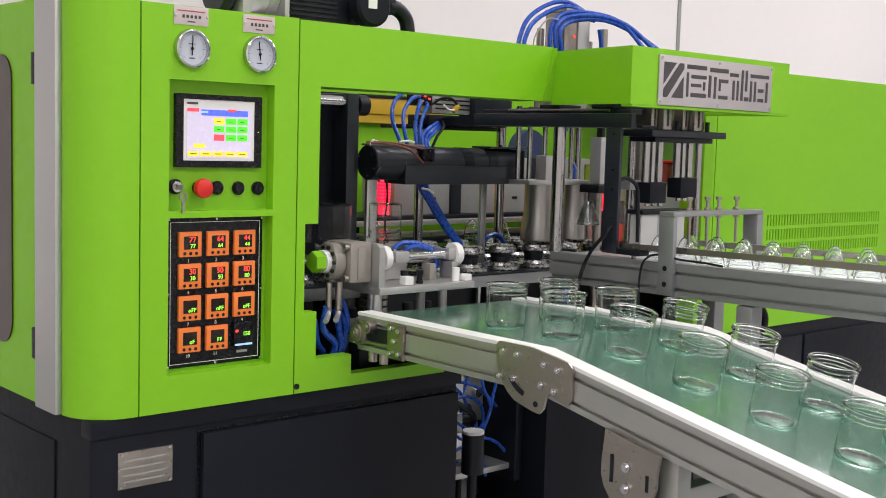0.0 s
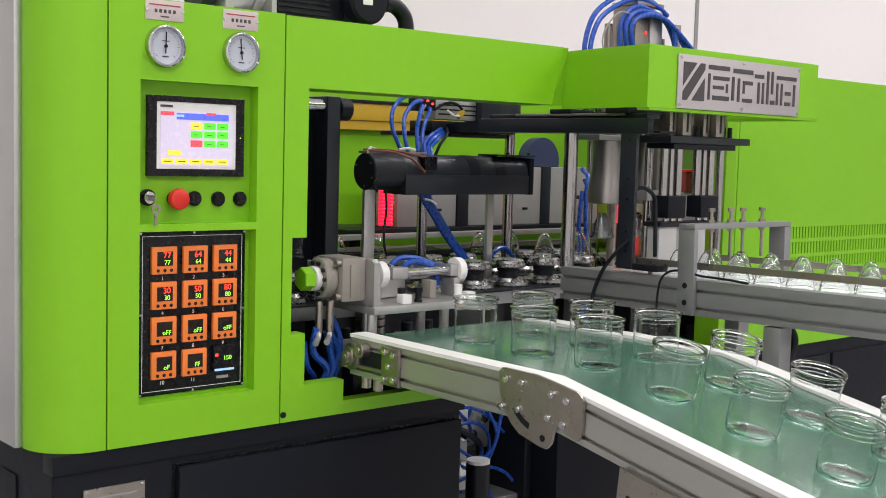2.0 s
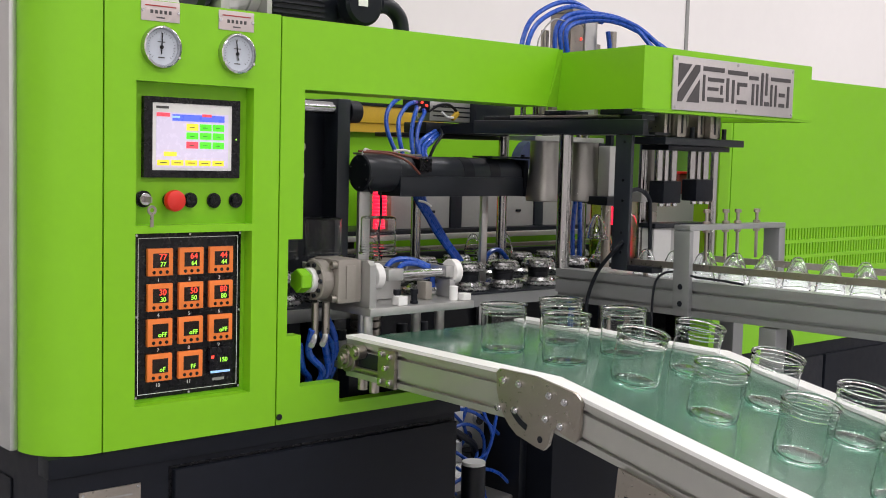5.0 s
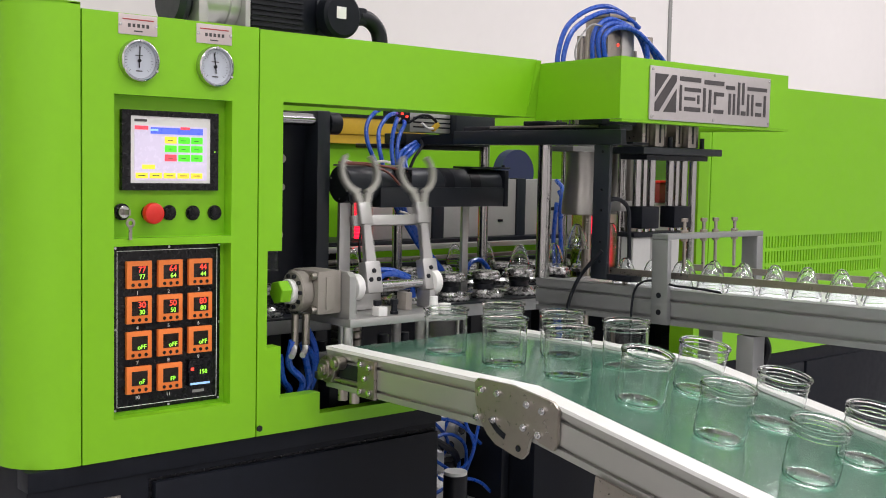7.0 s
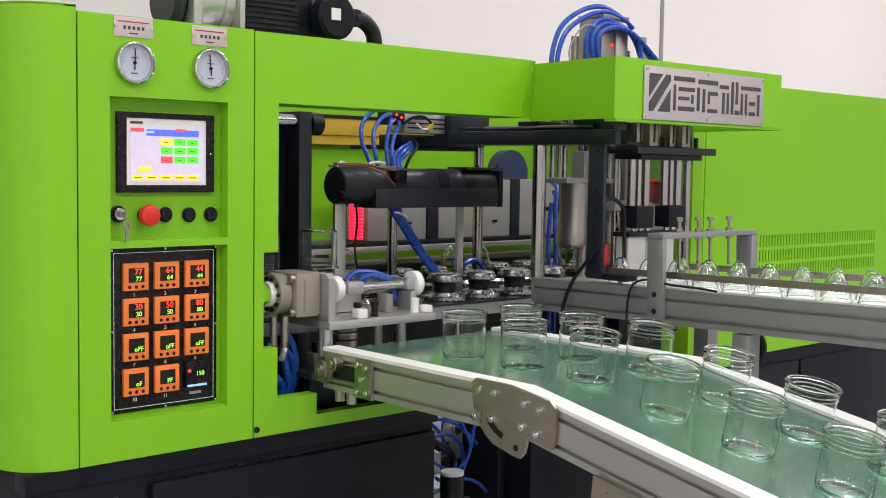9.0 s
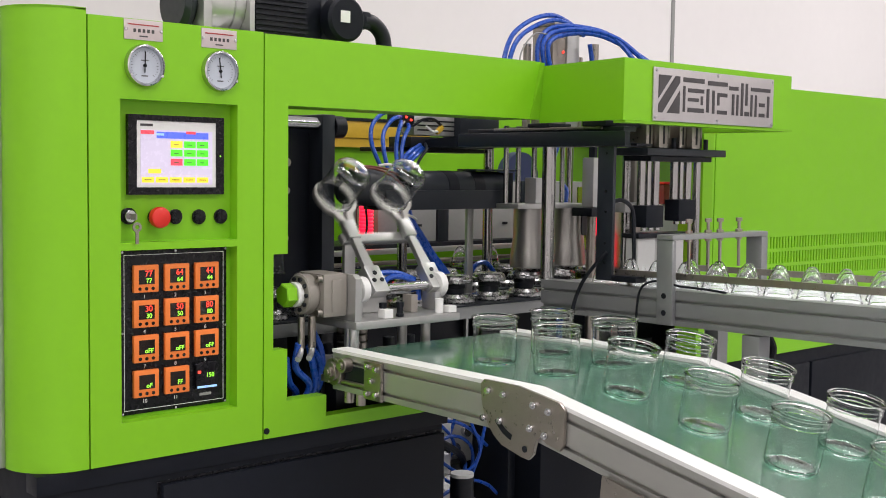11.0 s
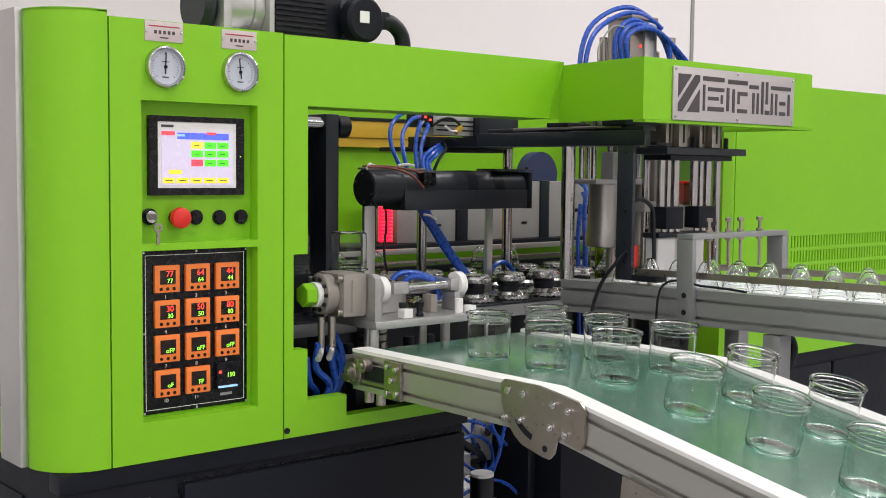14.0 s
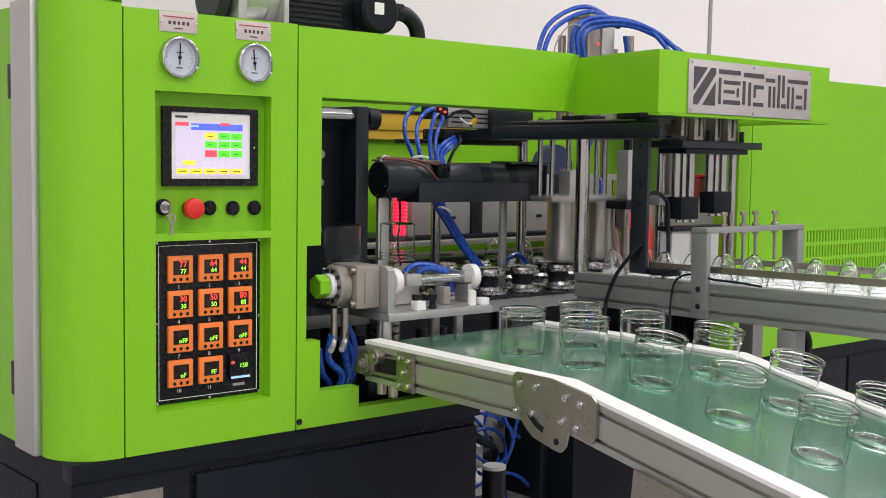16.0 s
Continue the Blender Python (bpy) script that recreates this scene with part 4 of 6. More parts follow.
def gantry():
    g = thing("transfer_gantry", "black steel gantry beam on a polished post and a black post", "gantry")
    part("beam", box(1.15, 1.168, -0.197, 0.345, 1.521, 1.554, 0.002), BLACK_SATIN, g)
    part("beam_flange", box(1.1685, 1.25, -0.15, 0.345, 1.521, 1.529, 0.001), BLACK_SATIN, g)
    part("arm", prism([(0.3455, 1.521), (0.3455, 1.548), (0.505, 1.538), (0.505, 1.522)], "x", 1.15, 1.168), BLACK, g)
    part("arm_plate", box(1.05, 1.40, 0.5055, 0.62, 1.509, 1.520, 0.002), BLACK, g)
    part("rail", box(1.19, 1.235, -0.16, 0.35, 1.5545, 1.566, 0.002), BLACK_SATIN, g)
    part("rail_strip", box(1.184, 1.1895, -0.10, 0.25, 1.560, 1.567, 0.001), STEEL, g)
    part("drive_housing", box(1.265, 1.41, 0.46, 0.53, 1.5485, 1.608, 0.003), BLACK_SATIN, g)
    part("bracket", box(1.175, 1.30, -0.12, -0.05, 1.5665, 1.58, 0.002), BLACK, g)
    part("bracket", box(1.18, 1.26, 0.06, 0.13, 1.5665, 1.577, 0.002), BLACK, g)
    part("polished_post", cyl(1.168, 0.044, 1.206, "z", 0.0165, 0.3145, 32), ROD, g, "polished steel post")
    post = part("black_post", box(1.152, 1.162, -0.165, -0.119, 1.2205, 1.5205, 0.002), BLACK_SATIN, g)
    part("foot", box(1.152, 1.19, -0.235, -0.1655, 1.2205, 1.234, 0.002), BLACK, g)
    for z in (1.26, 1.282, 1.304, 1.375, 1.42, 1.505):
        part("hole", cyl(1.1512, -0.145, z, "x", 0.0033, 0.0012, 10), BLACK_PLASTIC, post)
    part("end_bracket", box(1.169, 1.225, -0.215, -0.1975, 1.5215, 1.527, 0.001), BLACK, g)
    # valve block at the far end
    block = part("valve_block", box(1.12, 1.262, 0.48, 0.54, 1.552, 1.604, 0.003), ALU, g)
    for k in range(3):
        part("groove", box(1.13, 1.26, 0.479, 0.4797, 1.564 + k * 0.012, 1.568 + k * 0.012), BLACK, block)
    part("block_carrier", box(1.10, 1.40, 0.47, 0.56, 1.5205, 1.5480, 0.002), BLACK, g)
    part("valve_body", box(1.068, 1.112, 0.47, 0.53, 1.572, 1.612, 0.004), BLACK, g)
    for x, z in ((1.082, 1.597), (1.098, 1.59), (1.09, 1.605)):
        part("valve_light", cyl(x, 0.4645, z, "y", 0.0032, 0.005, 8), GLOW_RED, g)
    plug = box(-0.013, 0.013, -0.006, 0.006, -0.006, 0.006, 0.002)
    bmesh.ops.rotate(plug, cent=(0, 0, 0), matrix=Matrix.Rotation(radians(-40), 3, "Y"), verts=plug.verts)
    bmesh.ops.translate(plug, vec=(1.185, 0.455, 1.567), verts=plug.verts)
    part("yellow_plug", plug, YELLOW, g)
    part("cable", tube([(1.10, 0.46, 1.575), (1.13, 0.455, 1.592), (1.165, 0.455, 1.594), (1.19, 0.455, 1.58)], 0.0038, 6), BLACK, g)
    part("cable", tube([(1.135, 0.45, 1.575), (1.155, 0.45, 1.563), (1.175, 0.45, 1.562)], 0.003, 6), WHITE, g)
    part("cable", tube([(1.07, 0.46, 1.585), (1.055, 0.455, 1.57), (1.06, 0.455, 1.555), (1.08, 0.46, 1.56)], 0.0028, 6), GEAR, g)
    # actuator and rods beside the black post
    part("actuator", box(1.485, 1.525, 0.18, 0.22, 1.368, 1.50, 0.004), ALU, g)
    part("actuator_plate", box(1.47, 1.56, 0.17, 0.24, 1.345, 1.3675, 0.002), BLACK, g)
    part("actuator_post", cyl(1.51, 0.205, 0.951, "z", 0.012, 0.3935, 16), STEEL, g)
    part("actuator_hanger", box(1.4995, 1.5105, 0.19, 0.21, 1.5005, 1.60, 0.001), BLACK, g)
    return g


gantry()


def hose(name, label, runs, r=0.006, mat=None):
    h = thing(name, label, "hose")
    for pts in runs:
        part("hose_run", tube(pts, r, 8, 7), mat or BLUE, h)
    return h


hose("air_hoses", "bundle of blue air hoses rising from the black duct", [
    [(0.924, 0.37, 1.462), (0.910, 0.39, 1.518), (0.914, 0.40, 1.559), (0.940, 0.41, 1.587), (0.985, 0.43, 1.604), (1.07, 0.475, 1.606)],
    [(0.943, 0.37, 1.462), (0.946, 0.39, 1.509), (0.961, 0.41, 1.551), (0.993, 0.42, 1.583), (1.03, 0.44, 1.594), (1.07, 0.475, 1.597)],
    [(1.000, 0.40, 1.458), (1.010, 0.42, 1.511), (1.024, 0.43, 1.553), (1.050, 0.45, 1.58), (1.07, 0.475, 1.585)],
    [(1.022, 0.40, 1.45), (1.035, 0.42, 1.486), (1.062, 0.43, 1.507), (1.115, 0.46, 1.522), (1.17, 0.50, 1.535)],
    [(1.034, 0.40, 1.45), (1.046, 0.42, 1.482), (1.075, 0.43, 1.502), (1.12, 0.46, 1.516), (1.18, 0.50, 1.53)],
    [(1.046, 0.40, 1.45), (1.056, 0.42, 1.478), (1.085, 0.43, 1.497), (1.13, 0.46, 1.512), (1.19, 0.50, 1.525)],
    [(1.028, 0.41, 1.45), (1.036, 0.43, 1.50), (1.052, 0.44, 1.54), (1.085, 0.46, 1.572), (1.09, 0.48, 1.58)],
], 0.0054)
hose("black_hose", "thin black hose rising behind the duct", [
    [(1.062, 0.42, 1.44), (1.087, 0.42, 1.486), (1.119, 0.43, 1.514), (1.15, 0.47, 1.53)]], 0.004, BLACK)
hose("air_hoses", "tied blue hose bundle hanging below the black duct", [
    [(1.04 + d, 0.43, 1.385 - d * 0.5), (1.063 + d, 0.44, 1.345 - d * 0.5), (1.10 + d, 0.44, 1.300 - d * 0.5), (1.14 + d, 0.44, 1.25 - d * 0.5), (1.19 + d * 0.5, 0.43, 1.19), (1.2, 0.42, 1.16)] for d in (-0.016, -0.005, 0.006, 0.017)] + [
    [(1.28, 0.44, 1.17), (1.32, 0.45, 1.205), (1.37, 0.46, 1.208), (1.41, 0.46, 1.17)],
], 0.0068)
hose("cable_tie", "white cable ties round the blue hoses", [
    [(1.046, 0.428, 1.348), (1.066, 0.426, 1.344), (1.087, 0.428, 1.334)],
    [(0.908, 0.362, 1.471), (0.932, 0.358, 1.474), (0.958, 0.362, 1.471)]], 0.0032, WHITE)
hose("air_hose", "blue air hose curving beside the press", [
    [(1.60, 0.40, 1.43), (1.575, 0.355, 1.41), (1.566, 0.35, 1.37), (1.566, 0.35, 1.30), (1.572, 0.35, 1.22), (1.58, 0.36, 0.96)],
    [(1.59, 0.38, 1.40), (1.58, 0.36, 1.38), (1.576, 0.36, 1.34), (1.58, 0.36, 1.25), (1.59, 0.37, 0.96)],
    [(1.56, 0.36, 1.37), (1.556, 0.36, 1.34), (1.556, 0.365, 1.27), (1.56, 0.365, 1.2), (1.57, 0.365, 0.96)],
], 0.0062)
clip = thing("hose_clip", "black clamp arm holding the blue hoses to a post", "clamp")
part("arm", box(1.595, 1.715, 0.415, 0.43, 1.345, 1.356, 0.003), BLACK, clip)
part("collar", cyl(1.69, 0.45, 1.338, "z", 0.02, 0.025, 18), BLACK, clip)
strip = thing("tinted_strip", "yellow-green translucent plastic strip on the far row", "strip")
part("strip", box(1.845, 1.888, 0.55, 0.556, 0.951, 1.415, 0.001), TINT, strip)
hose("black_cable", "thin black cable hanging from the gantry post", [
    [(1.148, -0.155, 1.285), (1.138, -0.136, 1.261), (1.132, -0.099, 1.214), (1.130, -0.074, 1.154), (1.131, -0.07, 1.10), (1.14, -0.07, 1.03)]], 0.0045, BLACK)
hose("black_cable", "black cable looping over to the press", [
    [(1.18, -0.12, 1.385), (1.207, -0.12, 1.395), (1.235, -0.12, 1.399), (1.262, -0.12, 1.39), (1.279, -0.12, 1.372), (1.284, -0.12, 1.326), (1.288, -0.12, 1.24)]], 0.005, BLACK)
hose("black_cable", "thin black cable hanging beside the portal", [
    [(1.145, -0.36, 1.225), (1.139, -0.30, 1.232), (1.139, -0.262, 1.215), (1.139, -0.25, 1.17), (1.139, -0.25, 1.08), (1.14, -0.25, 1.0)],
    [(1.145, -0.36, 1.225), (1.147, -0.42, 1.224), (1.1495, -0.47, 1.221)]], 0.0026, BLACK)
CABLES = hose("blue_cables", "tangle of blue cables under the conveyor", [
    [(0.83, 0.15, 0.90), (0.88, 0.12, 0.86), (0.93, 0.12, 0.80), (0.90, 0.14, 0.74), (0.85, 0.16, 0.70)],
    [(0.85, 0.18, 0.88), (0.93, 0.16, 0.84), (0.99, 0.18, 0.78), (0.94, 0.2, 0.71), (0.88, 0.2, 0.66)],
    [(0.84, 0.12, 0.80), (0.90, 0.10, 0.83), (0.97, 0.11, 0.80), (1.0, 0.13, 0.74), (0.95, 0.12, 0.68)],
    [(0.98, 0.16, 0.92), (0.95, 0.14, 0.86), (0.90, 0.13, 0.78), (0.88, 0.15, 0.70), (0.93, 0.14, 0.64)],
    [(0.86, 0.11, 0.75), (0.90, 0.09, 0.72), (0.95, 0.10, 0.75), (0.93, 0.11, 0.79), (0.88, 0.11, 0.79), (0.86, 0.1, 0.74)],
    [(0.83, 0.2, 0.70), (0.9, 0.16, 0.66), (0.98, 0.17, 0.68), (1.04, 0.2, 0.72)],
    [(0.90, 0.2, 0.95), (0.91, 0.16, 0.90), (0.97, 0.15, 0.88), (1.02, 0.18, 0.86)],
    [(0.85, 0.08, 0.78), (0.90, 0.06, 0.75), (0.96, 0.07, 0.77), (1.0, 0.09, 0.83), (1.03, 0.1, 0.9)],
    [(0.84, 0.07, 0.70), (0.91, 0.05, 0.73), (0.98, 0.06, 0.71), (1.04, 0.08, 0.67)],
    [(0.83, 0.09, 0.88), (0.89, 0.07, 0.87), (0.95, 0.08, 0.84), (1.02, 0.1, 0.79)],
    [(0.95, 0.09, 0.93), (0.94, 0.07, 0.86), (0.96, 0.06, 0.80), (0.94, 0.07, 0.72), (0.96, 0.07, 0.62)]], 0.0042)
CABLES.location = (0.09, 0.08, 0)
CABLES = hose("black_cables", "black cables running down under the conveyor", [
    [(0.83, 0.10, 0.84), (0.88, 0.08, 0.81), (0.94, 0.10, 0.77), (0.98, 0.14, 0.70), (0.99, 0.14, 0.55)],
    [(0.86, 0.14, 0.86), (0.90, 0.13, 0.83), (0.91, 0.13, 0.75), (0.87, 0.13, 0.6)]], 0.009, BLACK)
CABLES.location = (0.09, 0.08, 0)
valve = thing("valve_unit", "white and grey pneumatic valve unit under the conveyor", "valve", at=(0.08, 0, 0))
part("body", box(0.94, 1.04, 0.24, 0.34, 0.74, 0.86, 0.004), ALU, valve)
part("fitting", cyl(0.97, 0.225, 0.78, "y", 0.016, 0.014, 16), CHROME, valve)
part("fitting", cyl(1.01, 0.225, 0.82, "y", 0.014, 0.014, 16), CHROME, valve)
part("stand", box(0.95, 1.03, 0.25, 0.33, 0, 0.7395), GREY_PAINT, valve)
part("bracket", box(0.86, 0.93, 0.20, 0.21, 0.66, 0.88, 0.003), WHITE, valve)
part("bracket", box(1.045, 1.07, 0.12, 0.30, 0.60, 0.93, 0.003), BLACK, valve)
part("fitting", cyl(0.90, 0.175, 0.72, "y", 0.020, 0.024, 18), CHROME, valve)
part("fitting", cyl(0.90, 0.18, 0.80, "y", 0.014, 0.019, 18), CHROME, valve)
part("tray", box(0.84, 1.07, 0.14, 0.34, 0.63, 0.645, 0.002), ALU, valve)
# White bowl drawn in grey: the shade under the conveyor is in its colour.
bowl = thing("water_trap", "white water trap bowl among the blue cables, greyed to stand in for shade", "filter")
part("bowl", put_lathe(bmesh.new(), [(0, 0.0), (0.02, 0.002), (0.034, 0.02), (0.038, 0.06), (0.037, 0.11), (0, 0.11)], Matrix.Translation((1.04, 0.24, 0.62)), 28), GREY_PAINT, bowl)
part("cap", cyl(1.04, 0.24, 0.7302, "z", 0.04, 0.022, 28), BLACK, bowl)
part("drain_pipe", cyl(1.04, 0.24, 0.0, "z", 0.008, 0.6205, 12), BLACK, bowl)
jarcan = thing("filter_bowl", "small black filter bowl with a white ring", "filter", at=(0.09, 0, 0))
part("bowl", cyl(0.855, 0.09, 0.66, "z", 0.028, 0.10, 24), BLACK, jarcan)
part("ring", cyl(0.855, 0.09, 0.76, "z", 0.027, 0.008, 24), WHITE, jarcan)
part("pipe", cyl(0.855, 0.09, 0, "z", 0.012, 0.66, 12), BLACK, jarcan)

cover = thing("navy_cover", "dark navy rounded cover on the far row", "cover")
bm = put_lathe(bmesh.new(), [(0, 0), (0.082, 0), (0.082, 0.04), (0.078, 0.045), (0, 0.045)], Matrix.Translation((2.077, 1.02, 1.445)) @ AXES["y"], 40)
part("disc", bm, NAVY, cover)
part("stand", box(2.0, 2.155, 1.022, 1.062, 1.4255, 1.445), NAVY, cover)

# ---- gripper unit ----
PIVOT_Y, PIVOT_Z, REACH = 0.045, 1.215, 0.24
LANES = (0.645, 0.80)
ARM_LANES = (0.657, 0.814)
SLIDE_BACK = -0.10


def gripper_unit():
    g = thing("gripper_unit", "aluminium bracket with rotary drive and two gripper arms", "gripper")
    part("base_plate", box(0.538, 0.815, -0.035, 0.105, 1.145, 1.161, 0.002), ALU, g)
    part("side_bracket", prism([(-0.03, 1.1615), (0.10, 1.1615), (0.10, 1.246), (0.09, 1.254), (-0.02, 1.254), (-0.03, 1.246)], "x", 0.539, 0.554), ALU, g)
    box_ = part("gearbox", box(0.481, 0.5385, -0.005, 0.085, 1.171, 1.257, 0.006), GEAR, g, "beige grey gearbox")
    part("cover_plate", box(0.4995, 0.5215, -0.0075, -0.0052, 1.18, 1.245, 0.001), GEAR, box_)
    for yy, zz in ((0.005, 1.181), (0.075, 1.181), (0.005, 1.247), (0.075, 1.247)):
        part("gearbox_bolt", cyl(0.470, yy, zz, "x", 0.0075, 0.0108, 12), STEEL, box_)
    flange = part("drive_flange", cyl(0.454, PIVOT_Y, PIVOT_Z, "x", 0.040, 0.0265, 36, 0.003), GEAR, g)
    for a in range(10):
        part("flange_bolt", cyl(0.4492, PIVOT_Y + 0.031 * math.cos(a * 0.628), PIVOT_Z + 0.031 * math.sin(a * 0.628), "x", 0.0042, 0.0048, 8), BLACK, flange)
    part("bearing_block", box(0.796, 0.812, PIVOT_Y - 0.022, PIVOT_Y + 0.022, 1.1615, 1.20, 0.002), ALU, g)
    part("bearing_block", box(0.586, 0.602, PIVOT_Y - 0.02, PIVOT_Y + 0.02, 1.1615, 1.19, 0.002), ALU, g)
    part("stop_block", box(0.615, 0.638, -0.028, -0.006, 1.1615, 1.18, 0.002), WHITE, g)
    part("stop_pin", cyl(0.776, -0.012, 1.1615, "z", 0.009, 0.03, 16), WHITE, g, "white plastic stop pin")
    part("stop_block", box(0.79, 0.812, -0.028, -0.006, 1.1615, 1.176, 0.002), WHITE, g)
    part("brown_block", box(0.726, 0.744, 0.02, 0.05, 1.1615, 1.199, 0.002), GEAR, g)
    for x, y in ((0.63, -0.004), (0.668, -0.012)):
        bm = bmesh.new()
        put_cyl(bm, x, y, 1.1615, "z", 0.0085, 0.006, 10)
        put_cyl(bm, x, y, 1.1675, "z", 0.0065, 0.014, 10)
        put_cyl(bm, x, y, 1.1815, "z", 0.0085, 0.010, 10)
        part("stop_screw", bm, BLACK, g)
    for x, y in ((0.55, -0.012), (0.585, 0.05), (0.735, 0.06), (0.775, 0.03)):
        part("leg", cyl(x, y, 1.052, "z", 0.0105, 0.0928, 16), ALU, g)
    part("carriage_plate", box(0.535, 0.79, -0.02, 0.10, 1.04, 1.0515, 0.002), BLACK_SATIN, g)
    part("carriage_block", box(0.56, 0.77, 0.06, 0.10, 0.952, 1.0395, 0.003), BLACK, g)
    for x, r in ((0.452, 0.007), (0.478, 0.008)):
        f = part("fitting", cyl(x, 0.03, 1.110, "z", r, 0.062, 12), STEEL, g)
        part("elbow", tube([(x, 0.03, 1.112), (x - 0.006, 0.024, 1.10), (x - 0.02, 0.012, 1.092)], 0.006, 8), ALU, f)
    for pts in ([(0.70, 0.085, 1.17), (0.71, 0.09, 1.222), (0.745, 0.085, 1.232), (0.785, 0.075, 1.215), (0.79, 0.07, 1.18)],
                [(0.66, 0.10, 1.17), (0.69, 0.10, 1.232), (0.74, 0.095, 1.240), (0.79, 0.085, 1.224)]):
        part("hose_loop", tube(pts, 0.006), BLUE, g, "blue air hose")
    part("cylinder", box(0.63, 0.70, 0.07, 0.10, 1.1615, 1.215, 0.003), ALU, g)
    part("rod", cyl(0.7005, 0.085, 1.20, "x", 0.006, 0.09, 12), CHROME, g)
    for pts in ([(0.446, 0.03, 1.12), (0.45, 0.045, 1.07), (0.49, 0.055, 1.03), (0.47, 0.06, 0.99), (0.41, 0.05, 0.968)],
                [(0.478, 0.04, 1.11), (0.50, 0.055, 1.06), (0.51, 0.065, 1.02), (0.47, 0.07, 0.98), (0.41, 0.06, 0.965)],
                [(0.487, 0.05, 1.11), (0.522, 0.065, 1.07), (0.525, 0.08, 1.02), (0.49, 0.08, 0.975)],
                [(0.43, 0.05, 1.09), (0.445, 0.06, 1.04), (0.475, 0.08, 1.01), (0.45, 0.08, 0.98), (0.42, 0.08, 0.967)],
                [(0.50, 0.06, 1.14), (0.53, 0.07, 1.09), (0.535, 0.08, 1.03), (0.51, 0.085, 0.98)]):
        part("hanging_hose", tube(pts, 0.0072), BLUE, g, "blue air hose")
    # the turning part: its own space has the shaft on the x axis and the arms along -y
    arms = part("turning_shaft", cyl(0.5545, 0, 0, "x", 0.0095, 0.272, 20), CHROME, g)
    arms.location = (0, PIVOT_Y, PIVOT_Z)
    part("green_cap", cyl(0.4165, 0, 0, "x", 0.0235, 0.024, 6, 0.002), GREEN, arms, "green six-sided cap")
    part("cap_ring", cyl(0.441, 0, 0, "x", 0.0245, 0.0125, 24), WHITE, arms)
    for x in (0.600, 0.812):
        part("clamp_ring", cyl(x, 0, 0, "x", 0.027, 0.018, 32), WHITE, arms, "white clamp ring")
    part("coupling", cyl(0.5555, 0, 0, "x", 0.0175, 0.028, 24), WHITE, arms)
    for x in ARM_LANES:
        part("arm_root", box(x - 0.024, x + 0.016, -0.05, 0.016, -0.014, 0.011, 0.003), ALU, arms)
        for dx, dy in ((-0.014, -0.012), (0.006, -0.012), (-0.004, -0.03)):
            part("arm_screw", cyl(x + dx, dy, -0.0165, "z", 0.005, 0.0285, 10), BLACK, arms)
        part("arm_link", prism([(x - 0.014, -0.05), (x + 0.012, -0.05), (x + 0.008, -0.128), (x - 0.010, -0.128)], "z", -0.006, 0.006), ALU, arms)
        part("arm_link", box(x - 0.017, x + 0.015, -0.175, -0.1285, -0.008, 0.008, 0.003), ALU, arms)
        for d in (-1, 1):
            ring = []
            for k in range(13):
                a = radians(-90 + d * (12 + k * 10.4))
                ring.append((0.0505, a))
            prong = [(x + r * math.cos(a + math.pi), -REACH - r * math.sin(a)) for r, a in ring]
            prong_in = [(x + (0.0505 - (0.013 - 0.006 * k / 12)) * math.cos(a + math.pi), -REACH - (0.0505 - (0.013 - 0.006 * k / 12)) * math.sin(a)) for k, (r, a) in enumerate(ring)]
            out = prong + prong_in[::-1]
            part("claw", prism(out, "z", -0.0055, 0.0055), CLAW, arms, "curved grey gripper claw")
            part("claw_foot", prism([(x + d * 0.002, -0.174), (x + d * 0.016, -0.174), (x + d * 0.026, -REACH + 0.040), (x + d * 0.006, -REACH + 0.046)], "z", -0.005, 0.005), CLAW, arms)
    part("cross_bar", box(ARM_LANES[0] - 0.024, ARM_LANES[1] + 0.024, -0.150, -0.128, 0.0085, 0.022, 0.002), ALU, arms)
    for x in (ARM_LANES[0] - 0.014, ARM_LANES[0] + 0.012, ARM_LANES[1] - 0.012, ARM_LANES[1] + 0.014):
        part("bar_screw", cyl(x, -0.139, 0.0215, "z", 0.005, 0.0022, 10), BLACK, arms)
    return g, arms


GRIPPER, ARMS = gripper_unit()

damper = thing("ribbed_damper", "ribbed steel air damper under the gripper unit", "damper")
bm = bmesh.new()
for k in range(5):
    put_cyl(bm, 0.70, 0.19, 1.035 + k * 0.017, "z", 0.034, 0.0135, 24)
put_cyl(bm, 0.70, 0.19, 0.9505, "z", 0.02, 0.085, 18)
part("bellows", bm, STEEL, damper)
for x in (0.62, 0.79, 0.85):
    v = thing("air_valve", "small grey pneumatic valve under the gripper unit", "valve", "valves under the gripper")
    part("body", box(x - 0.022, x + 0.022, 0.155, 0.19, 1.02, 1.065, 0.003), GREY_PAINT, v)
    part("cap", cyl(x, 0.172, 1.0655, "z", 0.013, 0.022, 14), BLACK, v)
    part("post", box(x - 0.01, x + 0.01, 0.162, 0.182, 0.951, 1.0195, 0.002), ALU, v)


